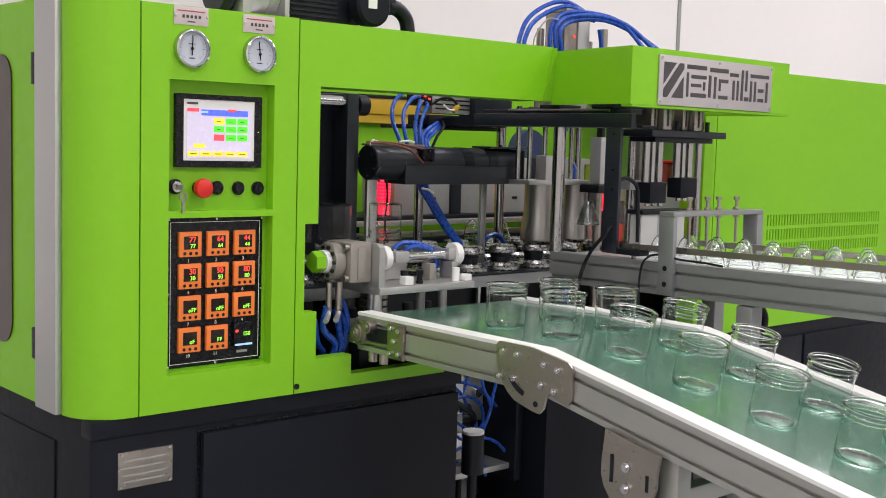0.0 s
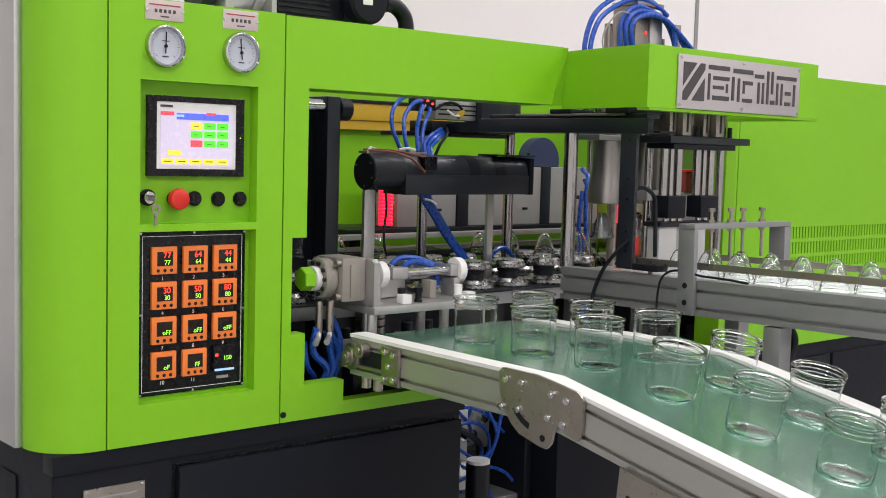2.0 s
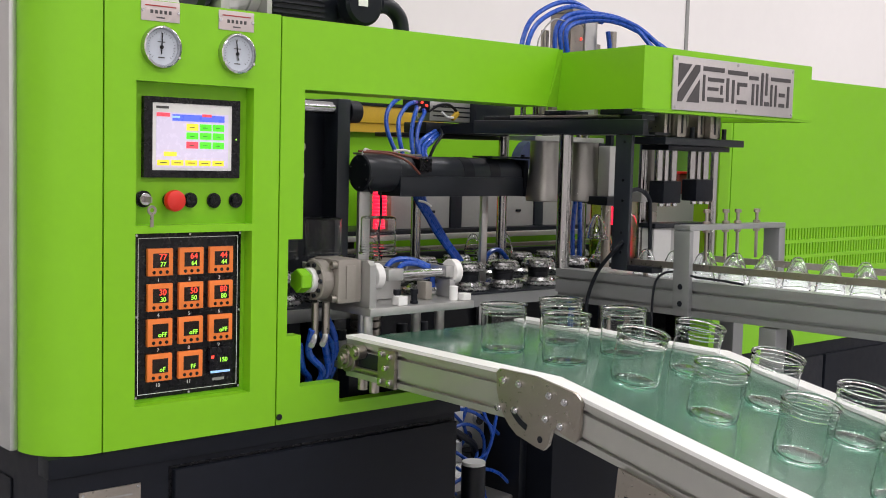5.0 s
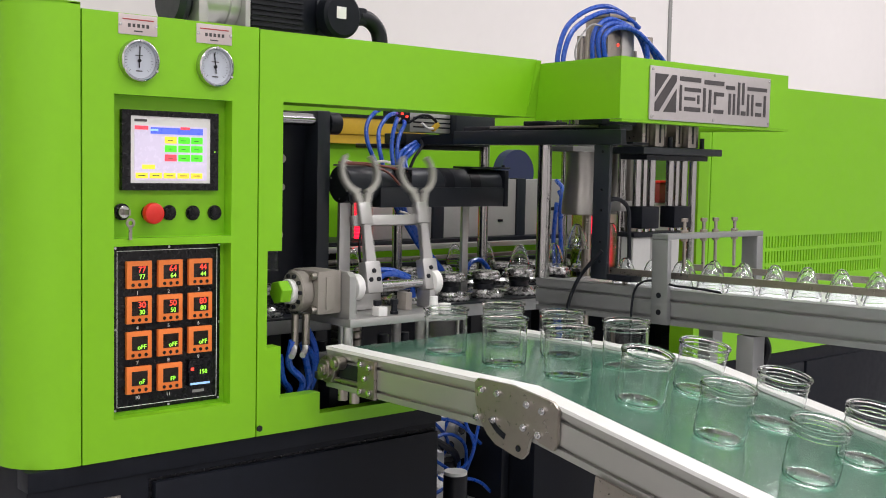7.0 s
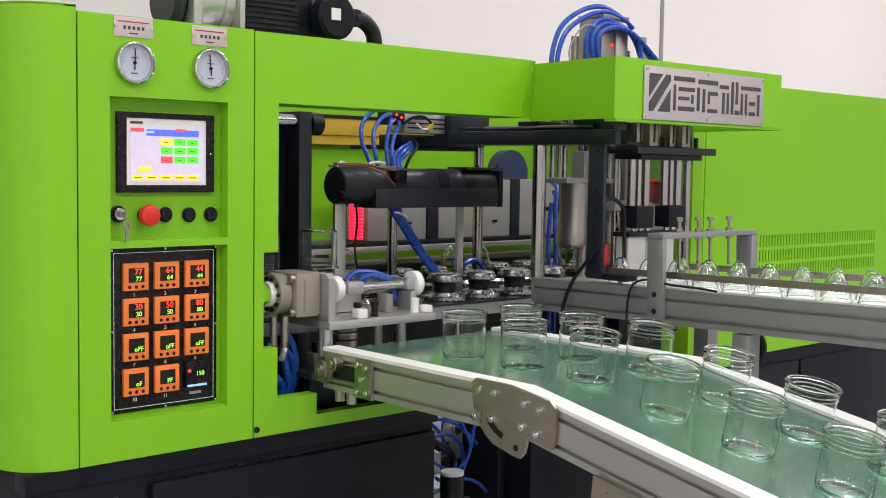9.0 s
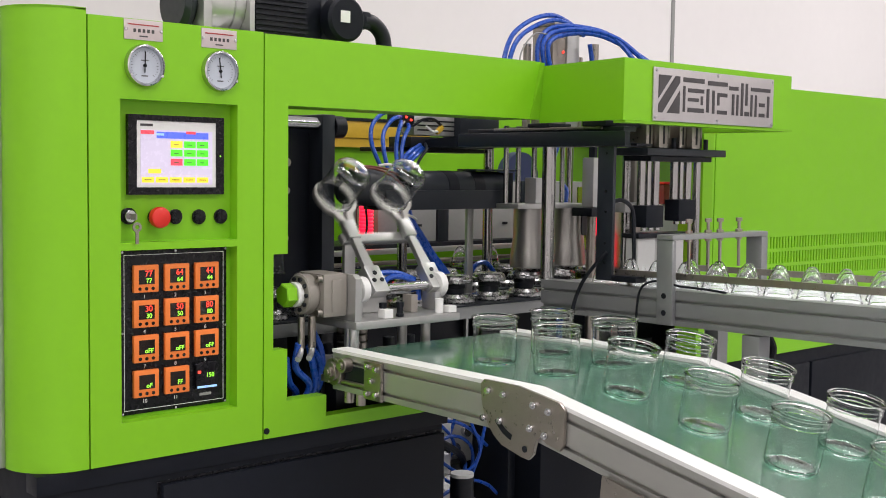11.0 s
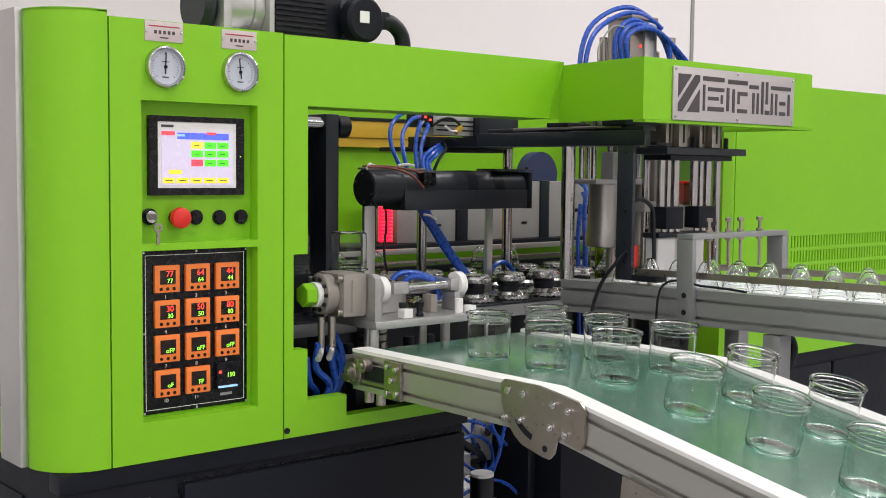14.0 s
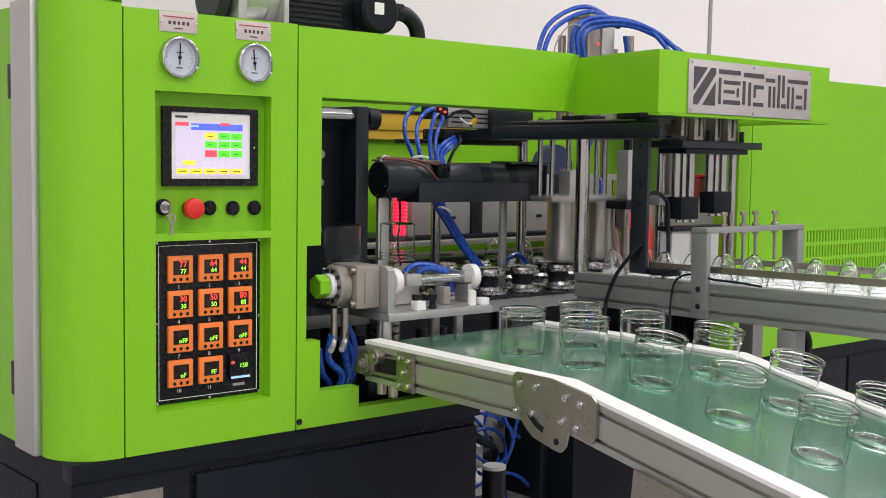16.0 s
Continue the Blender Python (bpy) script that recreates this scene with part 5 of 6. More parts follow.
# ---- clear jars ----
def jar_mesh():
    H = 0.086
    out = [(0, 0.0012), (0.033, 0.0012), (0.0350, 0), (0.0385, 0.0012), (0.0405, 0.005), (0.0408, 0.020), (0.0405, 0.062), (0.0405, 0.081),
           (0.0440, 0.0822), (0.0445, 0.084), (0.0440, H)]
    t = 0.001
    inner = [(0.0398, H), (0.0390, 0.0822), (0.0405 - t, 0.079), (0.0405 - t, 0.058), (0.0408 - t, 0.020), (0.0392, 0.006), (0.0372, 0.0030), (0.0330, 0.0022), (0.0, 0.0022)]
    return mesh_of("body", put_lathe(bmesh.new(), out + inner, Matrix.Identity(4), 48), JAR, True)


def ring_mesh(z):
    sec = [(0.0407 + 0.0009 * (1 + math.cos(a)), z + 0.0011 * math.sin(a)) for a in (math.pi * k / 4 for k in range(9))]
    return mesh_of("thread_ring", put_lathe(bmesh.new(), sec, Matrix.Identity(4), 48), JAR, True)


JAR_BASE = mesh_of("base", put_lathe(bmesh.new(), [(0, 0.0034), (0.02, 0.0031), (0.031, 0.0027), (0.0335, 0.0029), (0.035, 0.0036), (0.0335, 0.0041), (0.030, 0.0038), (0.018, 0.0042), (0, 0.0046)], Matrix.Identity(4), 40), JAR, True)
JAR_MESH, RINGS = jar_mesh(), (ring_mesh(0.0685), ring_mesh(0.0752))


def jar():
    j = thing("plastic_jar", "empty clear plastic jar with a threaded neck", "jar", "clear jars")
    shared("body", JAR_MESH, j).visible_shadow = False
    shared("base", JAR_BASE, j).visible_shadow = False
    for me in RINGS:
        shared("thread_ring", me, j).visible_shadow = False
    return j


# ---- chain of spindles ----
CHAIN_Y, CHAIN_Z = 0.28, 1.137
STOPS = (0.02, 0.121, 0.222, 0.323, 0.424, 0.53, 0.645, 0.80, 0.945, 1.085, 1.205, 1.334, 1.467, 1.6, 1.73, 1.86, 1.99, 2.12, 2.25, 2.38)


def spindle_mesh_parts():
    base = mesh_of("base_disc", put_lathe(bmesh.new(), [(0, 0), (0.053, 0), (0.055, 0.003), (0.055, 0.010), (0.044, 0.012), (0.038, 0.020), (0, 0.020)], Matrix.Identity(4), 28), SPINDLE_STEEL)
    body = mesh_of("black_sleeve", put_lathe(bmesh.new(), [(0, 0.0205), (0.026, 0.0205), (0.026, 0.034), (0.028, 0.036), (0.028, 0.046), (0, 0.046)], Matrix.Identity(4), 24), BLACK)
    head = mesh_of("steel_head", put_lathe(bmesh.new(), [(0, 0.0465), (0.042, 0.0465), (0.045, 0.049), (0.045, 0.055), (0.041, 0.057), (0.040, 0.063), (0.036, 0.066), (0.026, 0.0675), (0, 0.0675)], Matrix.Identity(4), 28), SPINDLE_STEEL)
    return base, body, head


SPINDLE = spindle_mesh_parts()


def spindle(k):
    s = thing("chain_spindle", "steel spindle head with a black sleeve on the chain", "spindle", "chain spindles", at=(STOPS[k], CHAIN_Y, CHAIN_Z))
    for name, me in zip(("base_disc", "black_sleeve", "steel_head"), SPINDLE):
        shared(name, me, s)
    return s


SPINDLES = [(k, spindle(k)) for k in range(0, 14)]

# Added black sheets: hide the lit green back and keep the space below dark.
backdrop = thing("track_apron", "added dark sheets standing in for the dim machine parts below the chain", "panel")
part("sheet", box(0.345, 2.5, 0.40, 0.406, 0.951, 1.112), BLACK, backdrop)
part("sheet", box(0.345, 2.5, 0.80, 0.806, 0.951, 1.14), BLACK, backdrop)
track = thing("chain_track", "dark steel track plate under the spindles", "track")
part("track_plate", box(0.345, 2.5, CHAIN_Y - 0.07, CHAIN_Y + 0.07, 1.117, 1.1365, 0.002), BLACK_SATIN, track)
part("track_edge", box(0.345, 2.5, CHAIN_Y - 0.078, CHAIN_Y - 0.071, 1.104, 1.132, 0.001), FEED_ALU, track)
part("far_track", box(0.345, 2.5, 0.66, 0.78, 1.085, 1.1045, 0.002), BLACK_SATIN, track)
part("far_edge", box(0.345, 2.5, 0.652, 0.659, 1.072, 1.100, 0.001), STEEL, track)
for x in (0.6, 1.15, 1.4, 1.9, 2.4):
    part("track_leg", box(x, x + 0.03, CHAIN_Y - 0.015, CHAIN_Y + 0.015, 0.9505, 1.1165), BLACK, track)
    part("track_leg", box(x + 0.1, x + 0.13, 0.70, 0.73, 0.9505, 1.0845), BLACK, track)
for k in range(9):
    x = 0.92 + k * 0.131
    s = thing("chain_spindle", "steel spindle head with a black sleeve on the far track", "spindle", "far chain spindles", at=(x, 0.72, 1.105))
    for name, me in zip(("base_disc", "black_sleeve", "steel_head"), SPINDLE):
        shared(name, me, s)

# clear preforms
PREFORM_MESH = mesh_of("preform_body", put_lathe(bmesh.new(), [
    (0.0295, 0), (0.0305, 0.002), (0.0295, 0.006), (0.0278, 0.010), (0.0245, 0.024), (0.0195, 0.042), (0.0135, 0.058), (0.0075, 0.0665), (0, 0.069),
    (0, 0.0665), (0.0066, 0.064), (0.0122, 0.056), (0.0180, 0.041), (0.0228, 0.024), (0.0262, 0.009), (0.0270, 0.0), (0.0295, 0)], Matrix.Scale(0.9, 4, (0, 0, 1)), 32), PREFORM, True)


def preform(x, y, z, group):
    p = new("preform", PREFORM_MESH)
    p.location = (x, y, z)
    p.visible_shadow = False
    return tagged(p, "clear dome-shaped plastic preform standing mouth down", "preform", group)


for x in (0.99, 1.12, 1.51, 1.64):
    preform(x, 0.72, 1.1726, "preforms on the far track")
FEED_PITCH = 0.0765
FEED = [(n, lane, preform(FX + lane, -0.229 - n * FEED_PITCH - (0.0 if lane < 0.1 else 0.024), 1.2066 + n * FEED_PITCH * FEED_SLOPE, "preforms on the feed rail"))
        for lane in (0.085, 0.175) for n in range(20)]
CARRIED = [preform(STOPS[k], CHAIN_Y, CHAIN_Z + 0.0676, "preforms on the chain") for k in (11, 12, 11, 12, 11, 12)]


# ---- moving heads ----
def transfer_head():
    h = thing("cup_shuttle", "pair of polished steel cups on a plate under an air cylinder", "transfer head", at=(1.425, CHAIN_Y, 1.21))
    outer = [(0.0505, 0), (0.0525, 0.003), (0.0525, 0.02), (0.050, 0.045), (0.0455, 0.075), (0.0445, 0.10), (0.0445, 0.155)]
    inner = [(0, 0.155), (0, 0.145), (0.038, 0.145), (0.039, 0.09), (0.046, 0.03), (0.0475, 0), (0.0505, 0)]
    for x in (-0.0715, 0.0715):
        cup = part("cup", put_lathe(bmesh.new(), outer + inner, Matrix.Translation((x, 0, 0)), 40), CUP, h, "satin steel cup")
        slot = prism([(0.008, 0.155), (0.008, 0.088), (0.012, 0.082), (0.030, 0.082), (0.034, 0.088), (0.034, 0.155)], "y", -0.0462, -0.028)
        bmesh.ops.translate(slot, vec=(x, 0, 0), verts=slot.verts)
        part("cut_out", slot, BLACK_SATIN, cup, "dark rectangular cut-out")
    for x, y in ((-0.145, 0.02), (-0.1, 0.02), (-0.04, 0.02), (0.03, 0.02), (0.07, 0.02)):
        part("rod", cyl(x, y, 0.1682, "z", 0.007, 0.20, 14), ROD, h)
    part("cross_plate", box(-0.163, 0.1, -0.044, 0.05, 0.1555, 0.168, 0.002), ALU, h)
    part("air_cylinder", box(-0.085, -0.05, -0.03, 0.01, 0.1685, 0.235, 0.003), ALU, h)
    part("hose", tube([(0.0, 0.0, 0.169), (-0.02, -0.02, 0.23), (-0.005, -0.02, 0.29), (0.05, 0.0, 0.36)], 0.005), BLUE, h)
    return h


HEAD = transfer_head()


def head_carriage():
    c = thing("head_carriage", "air cylinder block with blue hoses sliding on the gantry", "carriage", at=(1.445, CHAIN_Y, 1.575))
    part("cylinder", box(-0.05, 0.0, -0.03, 0.045, 0.0, 0.265, 0.004), STEEL, c)
    part("cylinder", box(0.0005, 0.052, -0.035, 0.045, 0.0, 0.262, 0.012), ALU, c)
    part("cylinder_cap", box(-0.05, 0.052, -0.034, 0.049, 0.2655, 0.275, 0.002), STEEL, c)
    for x, z in ((-0.115, 0.215), (-0.075, 0.235), (0.085, 0.195), (0.15, 0.235)):
        part("guide_rod", cyl(x, 0.0, 0.0, "z", 0.0105, z, 16), STEEL, c)
    part("carriage_plate", box(-0.15, 0.16, -0.045, 0.05, -0.012, -0.0005, 0.002), BLACK, c)
    part("fitting", cyl(0.055, -0.01, 0.255, "x", 0.006, 0.028, 10), BLACK, c)
    part("red_light", cyl(-0.012, -0.0325, 0.20, "y", 0.004, 0.002, 8), GLOW_RED, c)
    for pts in ([(-0.215, -0.02, 0.10), (-0.22, -0.02, 0.16), (-0.19, -0.02, 0.23), (-0.12, -0.02, 0.275), (-0.045, -0.02, 0.293), (0.02, -0.02, 0.28), (0.06, -0.02, 0.26)],
                [(-0.208, -0.03, 0.10), (-0.21, -0.03, 0.16), (-0.18, -0.03, 0.22), (-0.11, -0.03, 0.262), (-0.04, -0.03, 0.28), (0.03, -0.03, 0.268), (0.07, -0.03, 0.25)],
                [(0.065, -0.055, 0.225), (0.075, -0.055, 0.18), (0.07, -0.055, 0.14), (0.065, -0.055, 0.10)]):
        part("blue_hose", tube(pts, 0.0062, 8, 7), BLUE, c, "blue air hose")
    part("grey_wire", tube([(-0.02, -0.05, 0.15), (-0.09, -0.055, 0.10), (-0.18, -0.055, 0.13), (-0.19, -0.05, 0.18), (-0.14, -0.05, 0.235), (-0.08, -0.05, 0.235)], 0.0022, 6), GREY_PAINT, c)
    return c


CARRIAGE = head_carriage()
NEAR_Y = 0.085
LINKS = []


def bending_hose(pts, first):
    """A hose in short stiff links. Up to the point numbered first it goes with the carriage; its far end stays where it is."""
    h = thing("bending_hose", "blue air hose bending from the sliding carriage to the fixed side", "hose", "bending hoses")
    home = Vector((1.445, NEAR_Y, 1.575))
    path = spline([home + Vector(p) for p in pts], 4)
    far = []
    for k, p in enumerate(path):
        w = min(1.0, max(0.0, (len(path) - 1 - k) / (len(path) - 1 - first * 4)))
        far.append(p + Vector((0, (CHAIN_Y - NEAR_Y) * w, 0.012 * math.sin(math.pi * w))))
    for k in range(len(path) - 1):
        span = max((path[k + 1] - path[k]).length, (far[k + 1] - far[k]).length)
        link = part("link", put_cyl(bmesh.new(), 0, 0, -span / 2 - 0.002, "z", 0.0062, span + 0.004, 8, 0.001), BLUE, h)
        ends = []
        for line in (path, far):
            d = line[k + 1] - line[k]
            ends.append(Matrix.Translation((line[k] + line[k + 1]) / 2) @ d.to_track_quat("Z", "Y").to_matrix().to_4x4())
        LINKS.append((link, ends))


for pts, first in (([(-0.075, -0.05, 0.10), (-0.10, -0.05, 0.15), (-0.11, -0.05, 0.21), (-0.07, -0.05, 0.245), (0.0, -0.05, 0.245), (0.07, -0.05, 0.22), (0.13, -0.05, 0.16), (0.16, -0.05, 0.10)], 3),
                   ([(-0.085, -0.04, 0.10), (-0.115, -0.04, 0.15), (-0.115, -0.04, 0.22), (-0.065, -0.04, 0.258), (0.0, -0.04, 0.252), (0.06, -0.04, 0.225), (0.10, -0.04, 0.16), (0.115, -0.04, 0.10)], 3),
                   ([(-0.07, -0.06, 0.10), (-0.09, -0.06, 0.15), (-0.10, -0.06, 0.21), (-0.05, -0.06, 0.238), (0.02, -0.06, 0.235), (0.09, -0.06, 0.2), (0.16, -0.06, 0.15), (0.195, -0.06, 0.10)], 3)):
    bending_hose(pts, first)


def press():
    p = thing("press_unit", "black press plate with silver air cylinders", "press")
    part("plate", box(1.29, 1.60, -0.15, -0.05, 1.503, 1.520, 0.002), BLACK_SATIN, p)
    part("under_plate", box(1.315, 1.555, -0.14, -0.06, 1.490, 1.5025, 0.002), BLACK, p)
    for x0 in (1.303, 1.43):
        for k, (w, d) in enumerate(((0.026, 0.06), (0.034, 0.075), (0.026, 0.06))):
            xa = x0 + (0.0, 0.029, 0.066)[k]
            body = part("cylinder", box(xa, xa + w, -0.075 - d, -0.07, 1.5205, 1.606, 0.005), STEEL, p)
            part("groove", box(xa + w * 0.4, xa + w * 0.6, -0.0757 - d, -0.0751 - d, 1.53, 1.60), BLACK, body)
        part("fitting", cyl(x0 + 0.098, -0.14, 1.5203, "z", 0.006, 0.025, 10), BLACK, p)
    part("post", cyl(1.585, -0.075, 1.2125, "z", 0.010, 0.290, 16), ROD, p)
    part("post", cyl(1.40, 0.0, 1.2065, "z", 0.011, 0.31, 18), ROD, p)
    part("actuator", box(1.417, 1.447, -0.012, 0.02, 1.34, 1.50, 0.003), GEAR, p)
    part("actuator_foot", box(1.417, 1.447, -0.012, 0.02, 1.2065, 1.3395, 0.003), STEEL, p)
    part("post_base", box(1.36, 1.45, -0.03, 0.03, 1.365, 1.3895, 0.002), ALU, p)
    part("hose", tube([(1.45, 0.0, 1.47), (1.47, -0.005, 1.475), (1.50, 0.0, 1.478), (1.53, 0.02, 1.49)], 0.0055), BLUE, p)
    part("fitting", cyl(1.447, 0.0, 1.47, "x", 0.006, 0.012, 10), BLACK, p)
    return p


press()


def press_foot(x, hw):
    f = thing("pusher_block", "dark grey block on polished rods above the preforms", "pusher block", "pusher blocks", at=(x, -0.1, 1.30))
    part("block", box(-hw, hw, -0.022, 0.022, 0.028, 0.080, 0.003), CHARCOAL, f)
    for dx in (-0.028, -0.002, 0.024):
        part("pin", cyl(dx, -0.01, 0.0205, "z", 0.007, 0.0072, 12), CHROME, f)
    for dx, r in ((-0.028, 0.010), (-0.001, 0.007), (0.026, 0.010)):
        part("rod", cyl(dx, 0, 0.0802, "z", r, 0.15, 16), ROD, f)
    return f


FEET = (press_foot(1.360, 0.033), press_foot(1.486, 0.034))
gate = thing("preform_gate", "black gate bar on two white blocks over the preforms", "gate")
part("bar", box(1.297, 1.50, -0.125, -0.075, 1.3085, 1.3195, 0.002), BLACK, gate)
for x0, x1 in ((1.303, 1.368), (1.392, 1.48)):
    part("block", box(x0, x1, -0.118, -0.082, 1.2075, 1.308, 0.002), PAD, gate)
part("side", box(1.3685, 1.3915, -0.112, -0.088, 1.2075, 1.308, 0.001), GREY_PAINT, gate)


def mould_clamp():
    c = thing("clamp_plate", "black mould clamp plate on a polished tie bar", "clamp")
    part("plate", box(0.735, 0.772, 0.37, 0.80, 0.98, 1.588, 0.004), BLACK_SATIN, c)
    # Black block in place of the interior shadow and clevis parts beside the plate.
    part("inner_plate", box(0.45, 0.7345, 0.42, 0.80, 0.99, 1.575, 0.004), BLACK, c)
    part("tie_bar", cyl(0.40, 0.39, 1.566, "x", 0.0145, 0.334, 24), CHROME, c, "polished tie bar")
    part("tie_nut", cyl(0.7725, 0.39, 1.560, "x", 0.026, 0.033, 28), BLACK, c)
    for x, z, r in ((0.62, 1.45, 0.018), (0.655, 1.475, 0.010), (0.60, 1.28, 0.018), (0.65, 1.30, 0.009), (0.655, 1.41, 0.008)):
        part("pin", cyl(x, 0.395, z, "y", r, 0.0245, 18), STEEL, c)
    part("linkage", tube([(0.56, 0.405, 1.44), (0.60, 0.405, 1.485), (0.63, 0.405, 1.49), (0.655, 0.405, 1.475)], 0.007, 8), STEEL, c)
    return c


CLAMP = mould_clamp()


# ---- movement: one working cycle takes 5.4 s ----
CYCLE, BELT_SPEED, JAR_BACK_Y = 5.4, 0.0287, -0.188
ARM_TURN = ((0.0, 0), (0.1, 18), (0.2, 50), (0.3, 76), (0.4, 98), (0.5, 143), (0.6, 171), (0.7, 172), (0.9, 175), (1.1, 179), (1.2, 180), (1.3, 158), (1.4, 132), (1.5, 108), (1.6, 78), (1.7, 37), (1.8, 14), (1.9, 0))
INDEX_FROM, INDEX_TO = 2.58, 2.95


def swing(turn):
    """Turns what is built with the arms forward by the arm's angle, counted from lying back."""
    return Matrix.Translation((0, PIVOT_Y, PIVOT_Z)) @ Matrix.Rotation(radians(turn - 180), 4, "X") @ Matrix.Translation((0, -PIVOT_Y, -PIVOT_Z))


def on_belt(x, y):
    tilt = 0 if y > BEND_Y + 0.02 else FALL if y < BEND_Y - 0.02 else FALL * (BEND_Y + 0.02 - y) / 0.04
    return pose(x, y, belt_z(y) + 0.0003, tilt, 0, 0)


def clipped(rows):
    """Rows held to the clip: the last pose before the start and the first after the end count as its ends."""
    rows = sorted(rows, key=lambda r: r[0])
    before, inside, after = [r for r in rows if r[0] <= 0], [r for r in rows if 0 < r[0] < 16], [r for r in rows if r[0] >= 16]
    first = (0.0, before[-1][1] if before else rows[0][1])
    last = (16.0, after[0][1] if after else rows[-1][1])
    return [first] + inside + [last]


def move_jar(x, lane, drop):
    """A jar's life: out of the mould with the chain, over with the arms, and away on the belt. drop: when it is set down."""
    rows = []
    j = jar()
    lifted = drop - 1.2
    taken = swing(0) @ on_belt(x, JAR_BACK_Y)
    shy = Matrix.Translation((SLIDE_BACK, 0, 0)) @ taken
    inside = Matrix.Translation((STOPS[4 + lane] - x, 0, 0)) @ taken
    mould = Matrix.Translation((STOPS[2 + lane] - x, 0, 0)) @ taken
    if drop > 0:
        for c, m in ((INDEX_FROM - 2 * CYCLE, mould), (INDEX_TO - 2 * CYCLE, inside), (INDEX_FROM - CYCLE, inside), (INDEX_TO - CYCLE, shy), (4.6 - CYCLE, shy), (4.8 - CYCLE, Matrix.Translation((0.45 * SLIDE_BACK, 0, 0)) @ taken), (5.0 - CYCLE, taken)):
            rows.append((lifted + c, m))
        for c, turn in ARM_TURN:
            if c < 1.2:
                near = Matrix.Translation((0, 0, 0.016 * turn / 180))
                rows.append((lifted + c, swing(turn) @ near @ on_belt(x, JAR_BACK_Y)))
        rows.append((drop, on_belt(x, JAR_BACK_Y)))
    start = max(drop, 0.0)
    t = start
    while t < 16.0:
        t = min(t + 0.8, 16.0)
        rows.append((t, on_belt(x, JAR_BACK_Y - BELT_SPEED * (t - drop))))
    if drop <= 0:
        rows.append((0.0, on_belt(x, JAR_BACK_Y + BELT_SPEED * drop)))
        walk(j, sorted(rows, key=lambda r: r[0]))
    elif drop < 16:
        keep = [r for r in rows if r[0] >= 0]
        if keep[0][0] > 0:
            past = [r for r in sorted(rows, key=lambda r: r[0]) if r[0] < 0]
            keep.insert(0, (0.0, past[-1][1] if past else keep[0][1]))
        walk(j, sorted(keep, key=lambda r: r[0]))
    else:
        walk(j, clipped(rows))


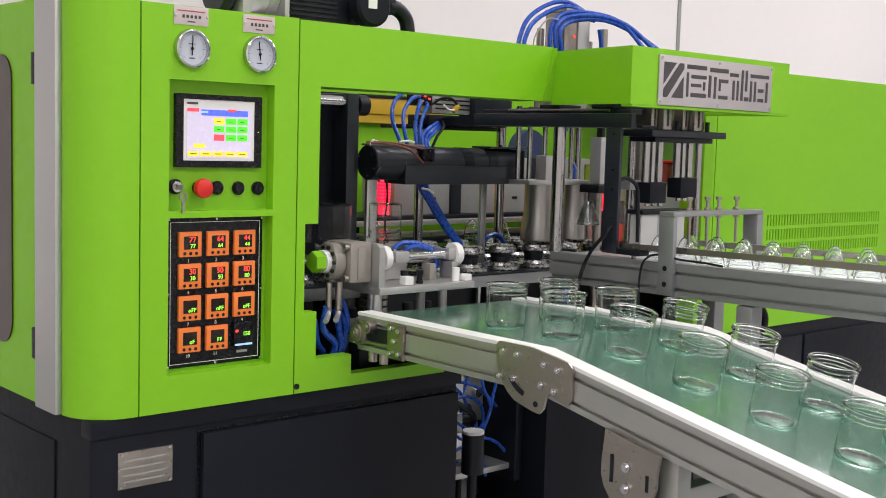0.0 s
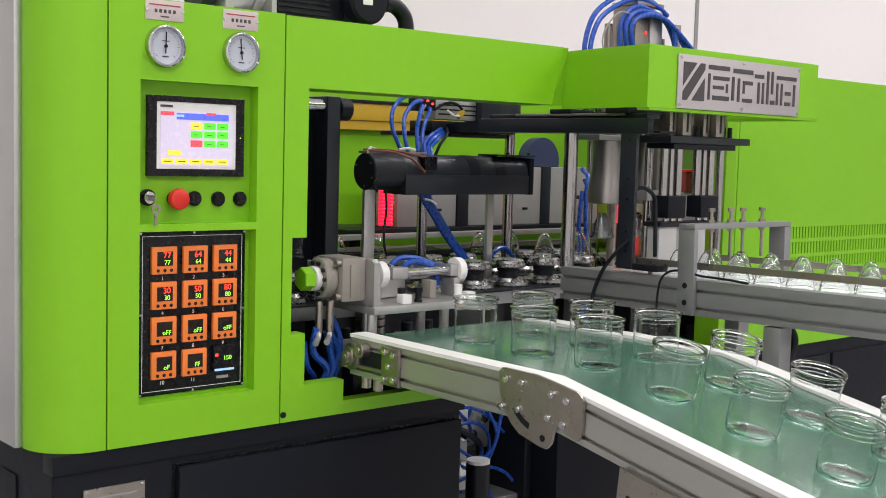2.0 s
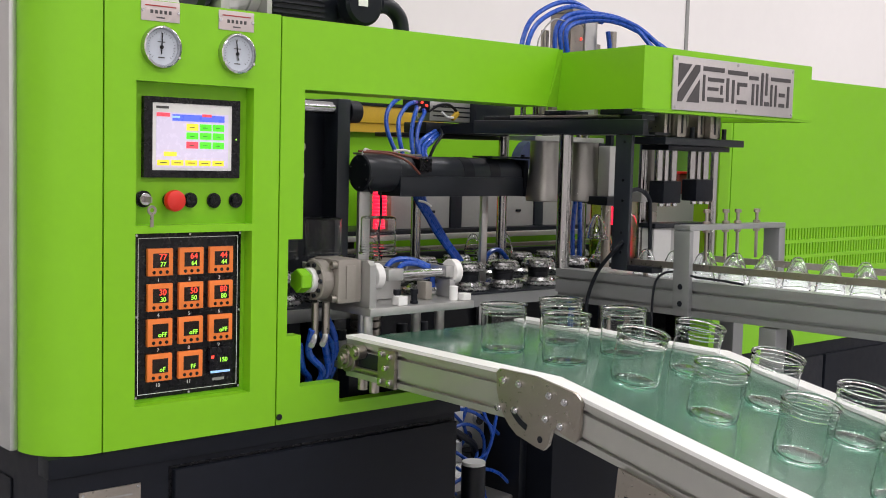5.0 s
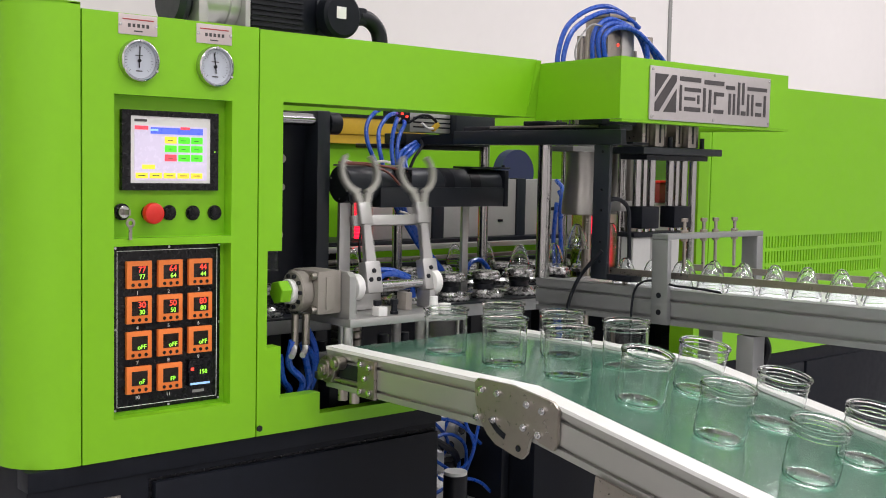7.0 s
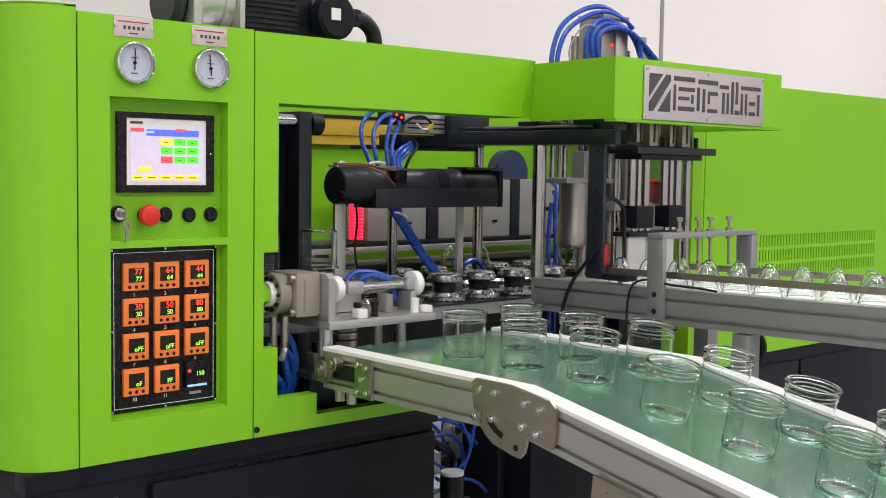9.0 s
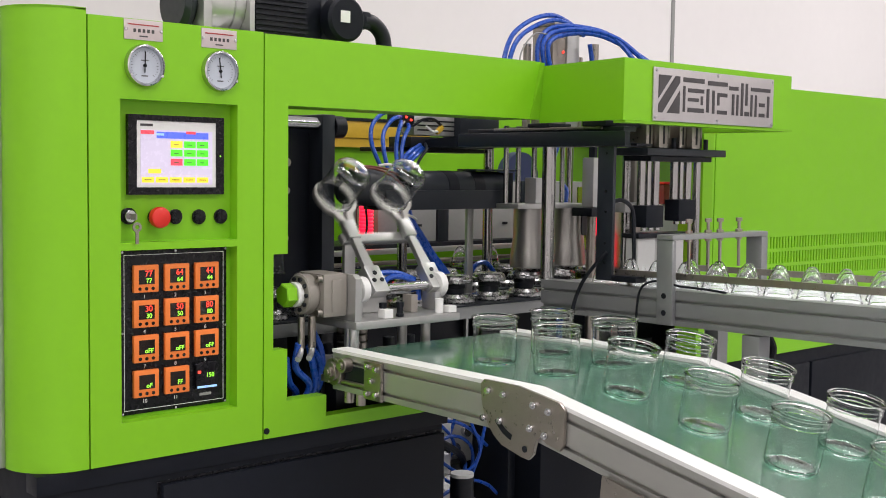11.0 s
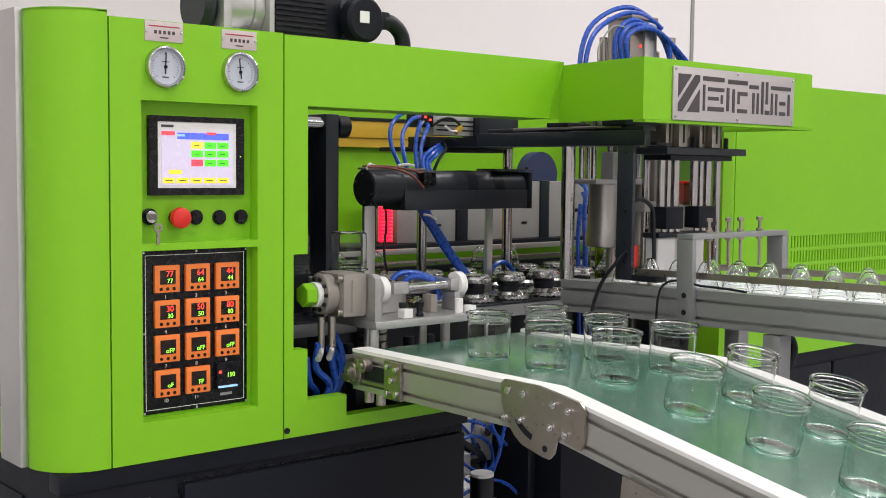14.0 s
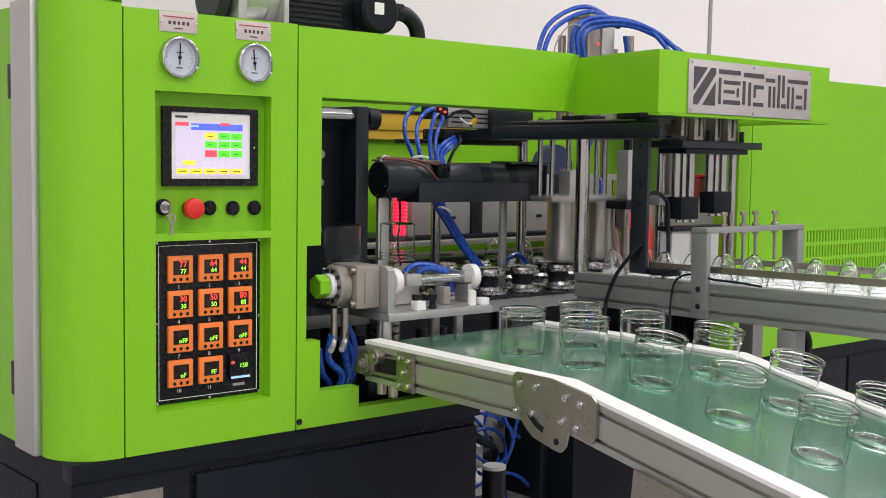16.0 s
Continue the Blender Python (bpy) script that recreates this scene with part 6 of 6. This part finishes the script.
def motions():
    # arms
    rows = [(0.0, pose(0, PIVOT_Y, PIVOT_Z, -180))]
    for k in range(3):
        rows += [(c + k * CYCLE, pose(0, PIVOT_Y, PIVOT_Z) @ Matrix.Rotation(radians(a - 180), 4, "X")) for c, a in ARM_TURN if c + k * CYCLE > 0]
    rows.append((16.0, pose(0, PIVOT_Y, PIVOT_Z, -180)))
    walk(ARMS, rows)
    # the whole unit slides back to the mould for each pair of jars
    rows = []
    for k in range(3):
        rows += [(c + k * CYCLE, pose(x, 0, 0)) for c, x in ((0.0, 0), (3.42, 0), (3.6, 0.42 * SLIDE_BACK), (3.85, SLIDE_BACK), (4.6, SLIDE_BACK), (4.8, 0.45 * SLIDE_BACK), (5.0, 0))]
    walk(GRIPPER, [r for r in rows if r[0] < 16] + [(16.0, pose(0, 0, 0))])
    # jars
    for n in range(-8, 4):
        for lane, x in enumerate(LANES):
            move_jar(x, lane, 1.2 + n * CYCLE)
    # spindles: the chain steps by two places
    steps = [(k * CYCLE + INDEX_FROM, k * CYCLE + INDEX_TO) for k in range(3)]

    def ride(ob, k, y, z, since=0):
        rows, at = [(0.0, pose(STOPS[k], y, z))], k
        for a, b in steps[since:]:
            rows.append((a, pose(STOPS[at], y, z)))
            at = min(at + 2, len(STOPS) - 1)
            rows.append((b, pose(STOPS[at], y, z)))
        rows.append((16.0, pose(STOPS[at], y, z)))
        return rows
    for k, s in SPINDLES:
        walk(s, ride(s, k, CHAIN_Y, CHAIN_Z))
    # transfer head: lowers over the chain, lifts, slides to the feed rail, takes the next pair, slides back
    near_y = NEAR_Y
    low, high, rest = 1.21, 1.352, 1.275
    head = ((0.0, CHAIN_Y, low), (0.35, CHAIN_Y, low), (0.65, CHAIN_Y, high), (1.0, CHAIN_Y, high), (1.45, near_y, high), (2.3, near_y, high),
            (2.6, near_y, rest), (3.75, near_y, rest), (3.98, near_y, high), (4.12, near_y, high), (4.6, CHAIN_Y, high), (5.0, CHAIN_Y, high), (5.25, CHAIN_Y, low))
    rows, slide = [], []
    for k in range(3):
        for c, y, z in head:
            t = c + k * CYCLE
            if t < 16:
                rows.append((t, pose(1.425, y, z)))
                slide.append((t, pose(1.445, y, 1.575)))
    rows.append((16.0, pose(1.425, CHAIN_Y, low)))
    slide.append((16.0, pose(1.445, CHAIN_Y, 1.575)))
    walk(HEAD, rows)
    walk(CARRIAGE, slide)
    for link, (near, far) in LINKS:
        walk(link, [(t, near if m.translation.y < (near_y + CHAIN_Y) / 2 else far) for t, m in slide])
    # preforms that the head carries over and sets on the chain
    for k in range(3):
        for lane in (0, 1):
            ob, x = CARRIED[k * 2 + lane], STOPS[11 + lane]
            set_down = k * CYCLE
            rows = []
            if k == 0:
                rows.append((0.0, pose(x, CHAIN_Y, CHAIN_Z + 0.0676)))
            else:
                b = (k - 1) * CYCLE
                rows = [(0.0, pose(x, near_y, 1.268)), (b + 3.75, pose(x, near_y, 1.268)), (b + 3.98, pose(x, near_y, 1.368)), (b + 4.12, pose(x, near_y, 1.368)),
                        (b + 4.6, pose(x, CHAIN_Y, 1.368)), (b + 5.0, pose(x, CHAIN_Y, 1.368)), (b + 5.25, pose(x, CHAIN_Y, CHAIN_Z + 0.0676))]
            rows += ride(ob, 11 + lane, CHAIN_Y, CHAIN_Z + 0.0676, k)[1:]
            walk(ob, rows)
    # feed rail steps once a cycle
    for n, lane, ob in FEED:
        x, y0, z0 = ob.location
        rows = [(0.0, pose(x, y0, z0))]
        y = y0
        for k in range(3):
            a = 4.35 + k * CYCLE
            rows += [(a, pose(x, y, z0)), (a + 0.4, pose(x, y + FEED_PITCH, z0 - FEED_PITCH * FEED_SLOPE))]
            y, z0 = y + FEED_PITCH, z0 - FEED_PITCH * FEED_SLOPE
        rows.append((16.0, pose(x, y, z0)))
        walk(ob, rows)
    # press feet: they rise one after the other and come down before the head returns
    for f, lifts in zip(FEET, ((0.008, 0.0, 0.0, 0.0, 0.04, 0.055, 0.055, 0.008), (0.02, 0.01, 0.0, 0.0, 0.022, 0.055, 0.055, 0.02))):
        x = f.location.x
        rows = [(c + k * CYCLE, pose(x, -0.1, 1.30 + z)) for k in range(3) for c, z in zip((0.0, 0.5, 0.9, 3.7, 4.0, 4.3, 4.8, 5.3), lifts)]
        walk(f, [r for r in rows if r[0] < 16] + [(16.0, pose(x, -0.1, 1.30 + lifts[-1]))])
    # mould clamp: shut while the jars are blown
    rows = [(0.0, pose(0.012, 0, 0))]
    for k in range(3):
        for c, x in ((1.7, 0.012), (2.05, -0.033), (3.55, -0.033), (3.8, 0.012)):
            rows.append((c + k * CYCLE, pose(x, 0, 0)))
    rows.append((16.0, pose(0.012, 0, 0)))
    walk(CLAMP, rows)


motions()
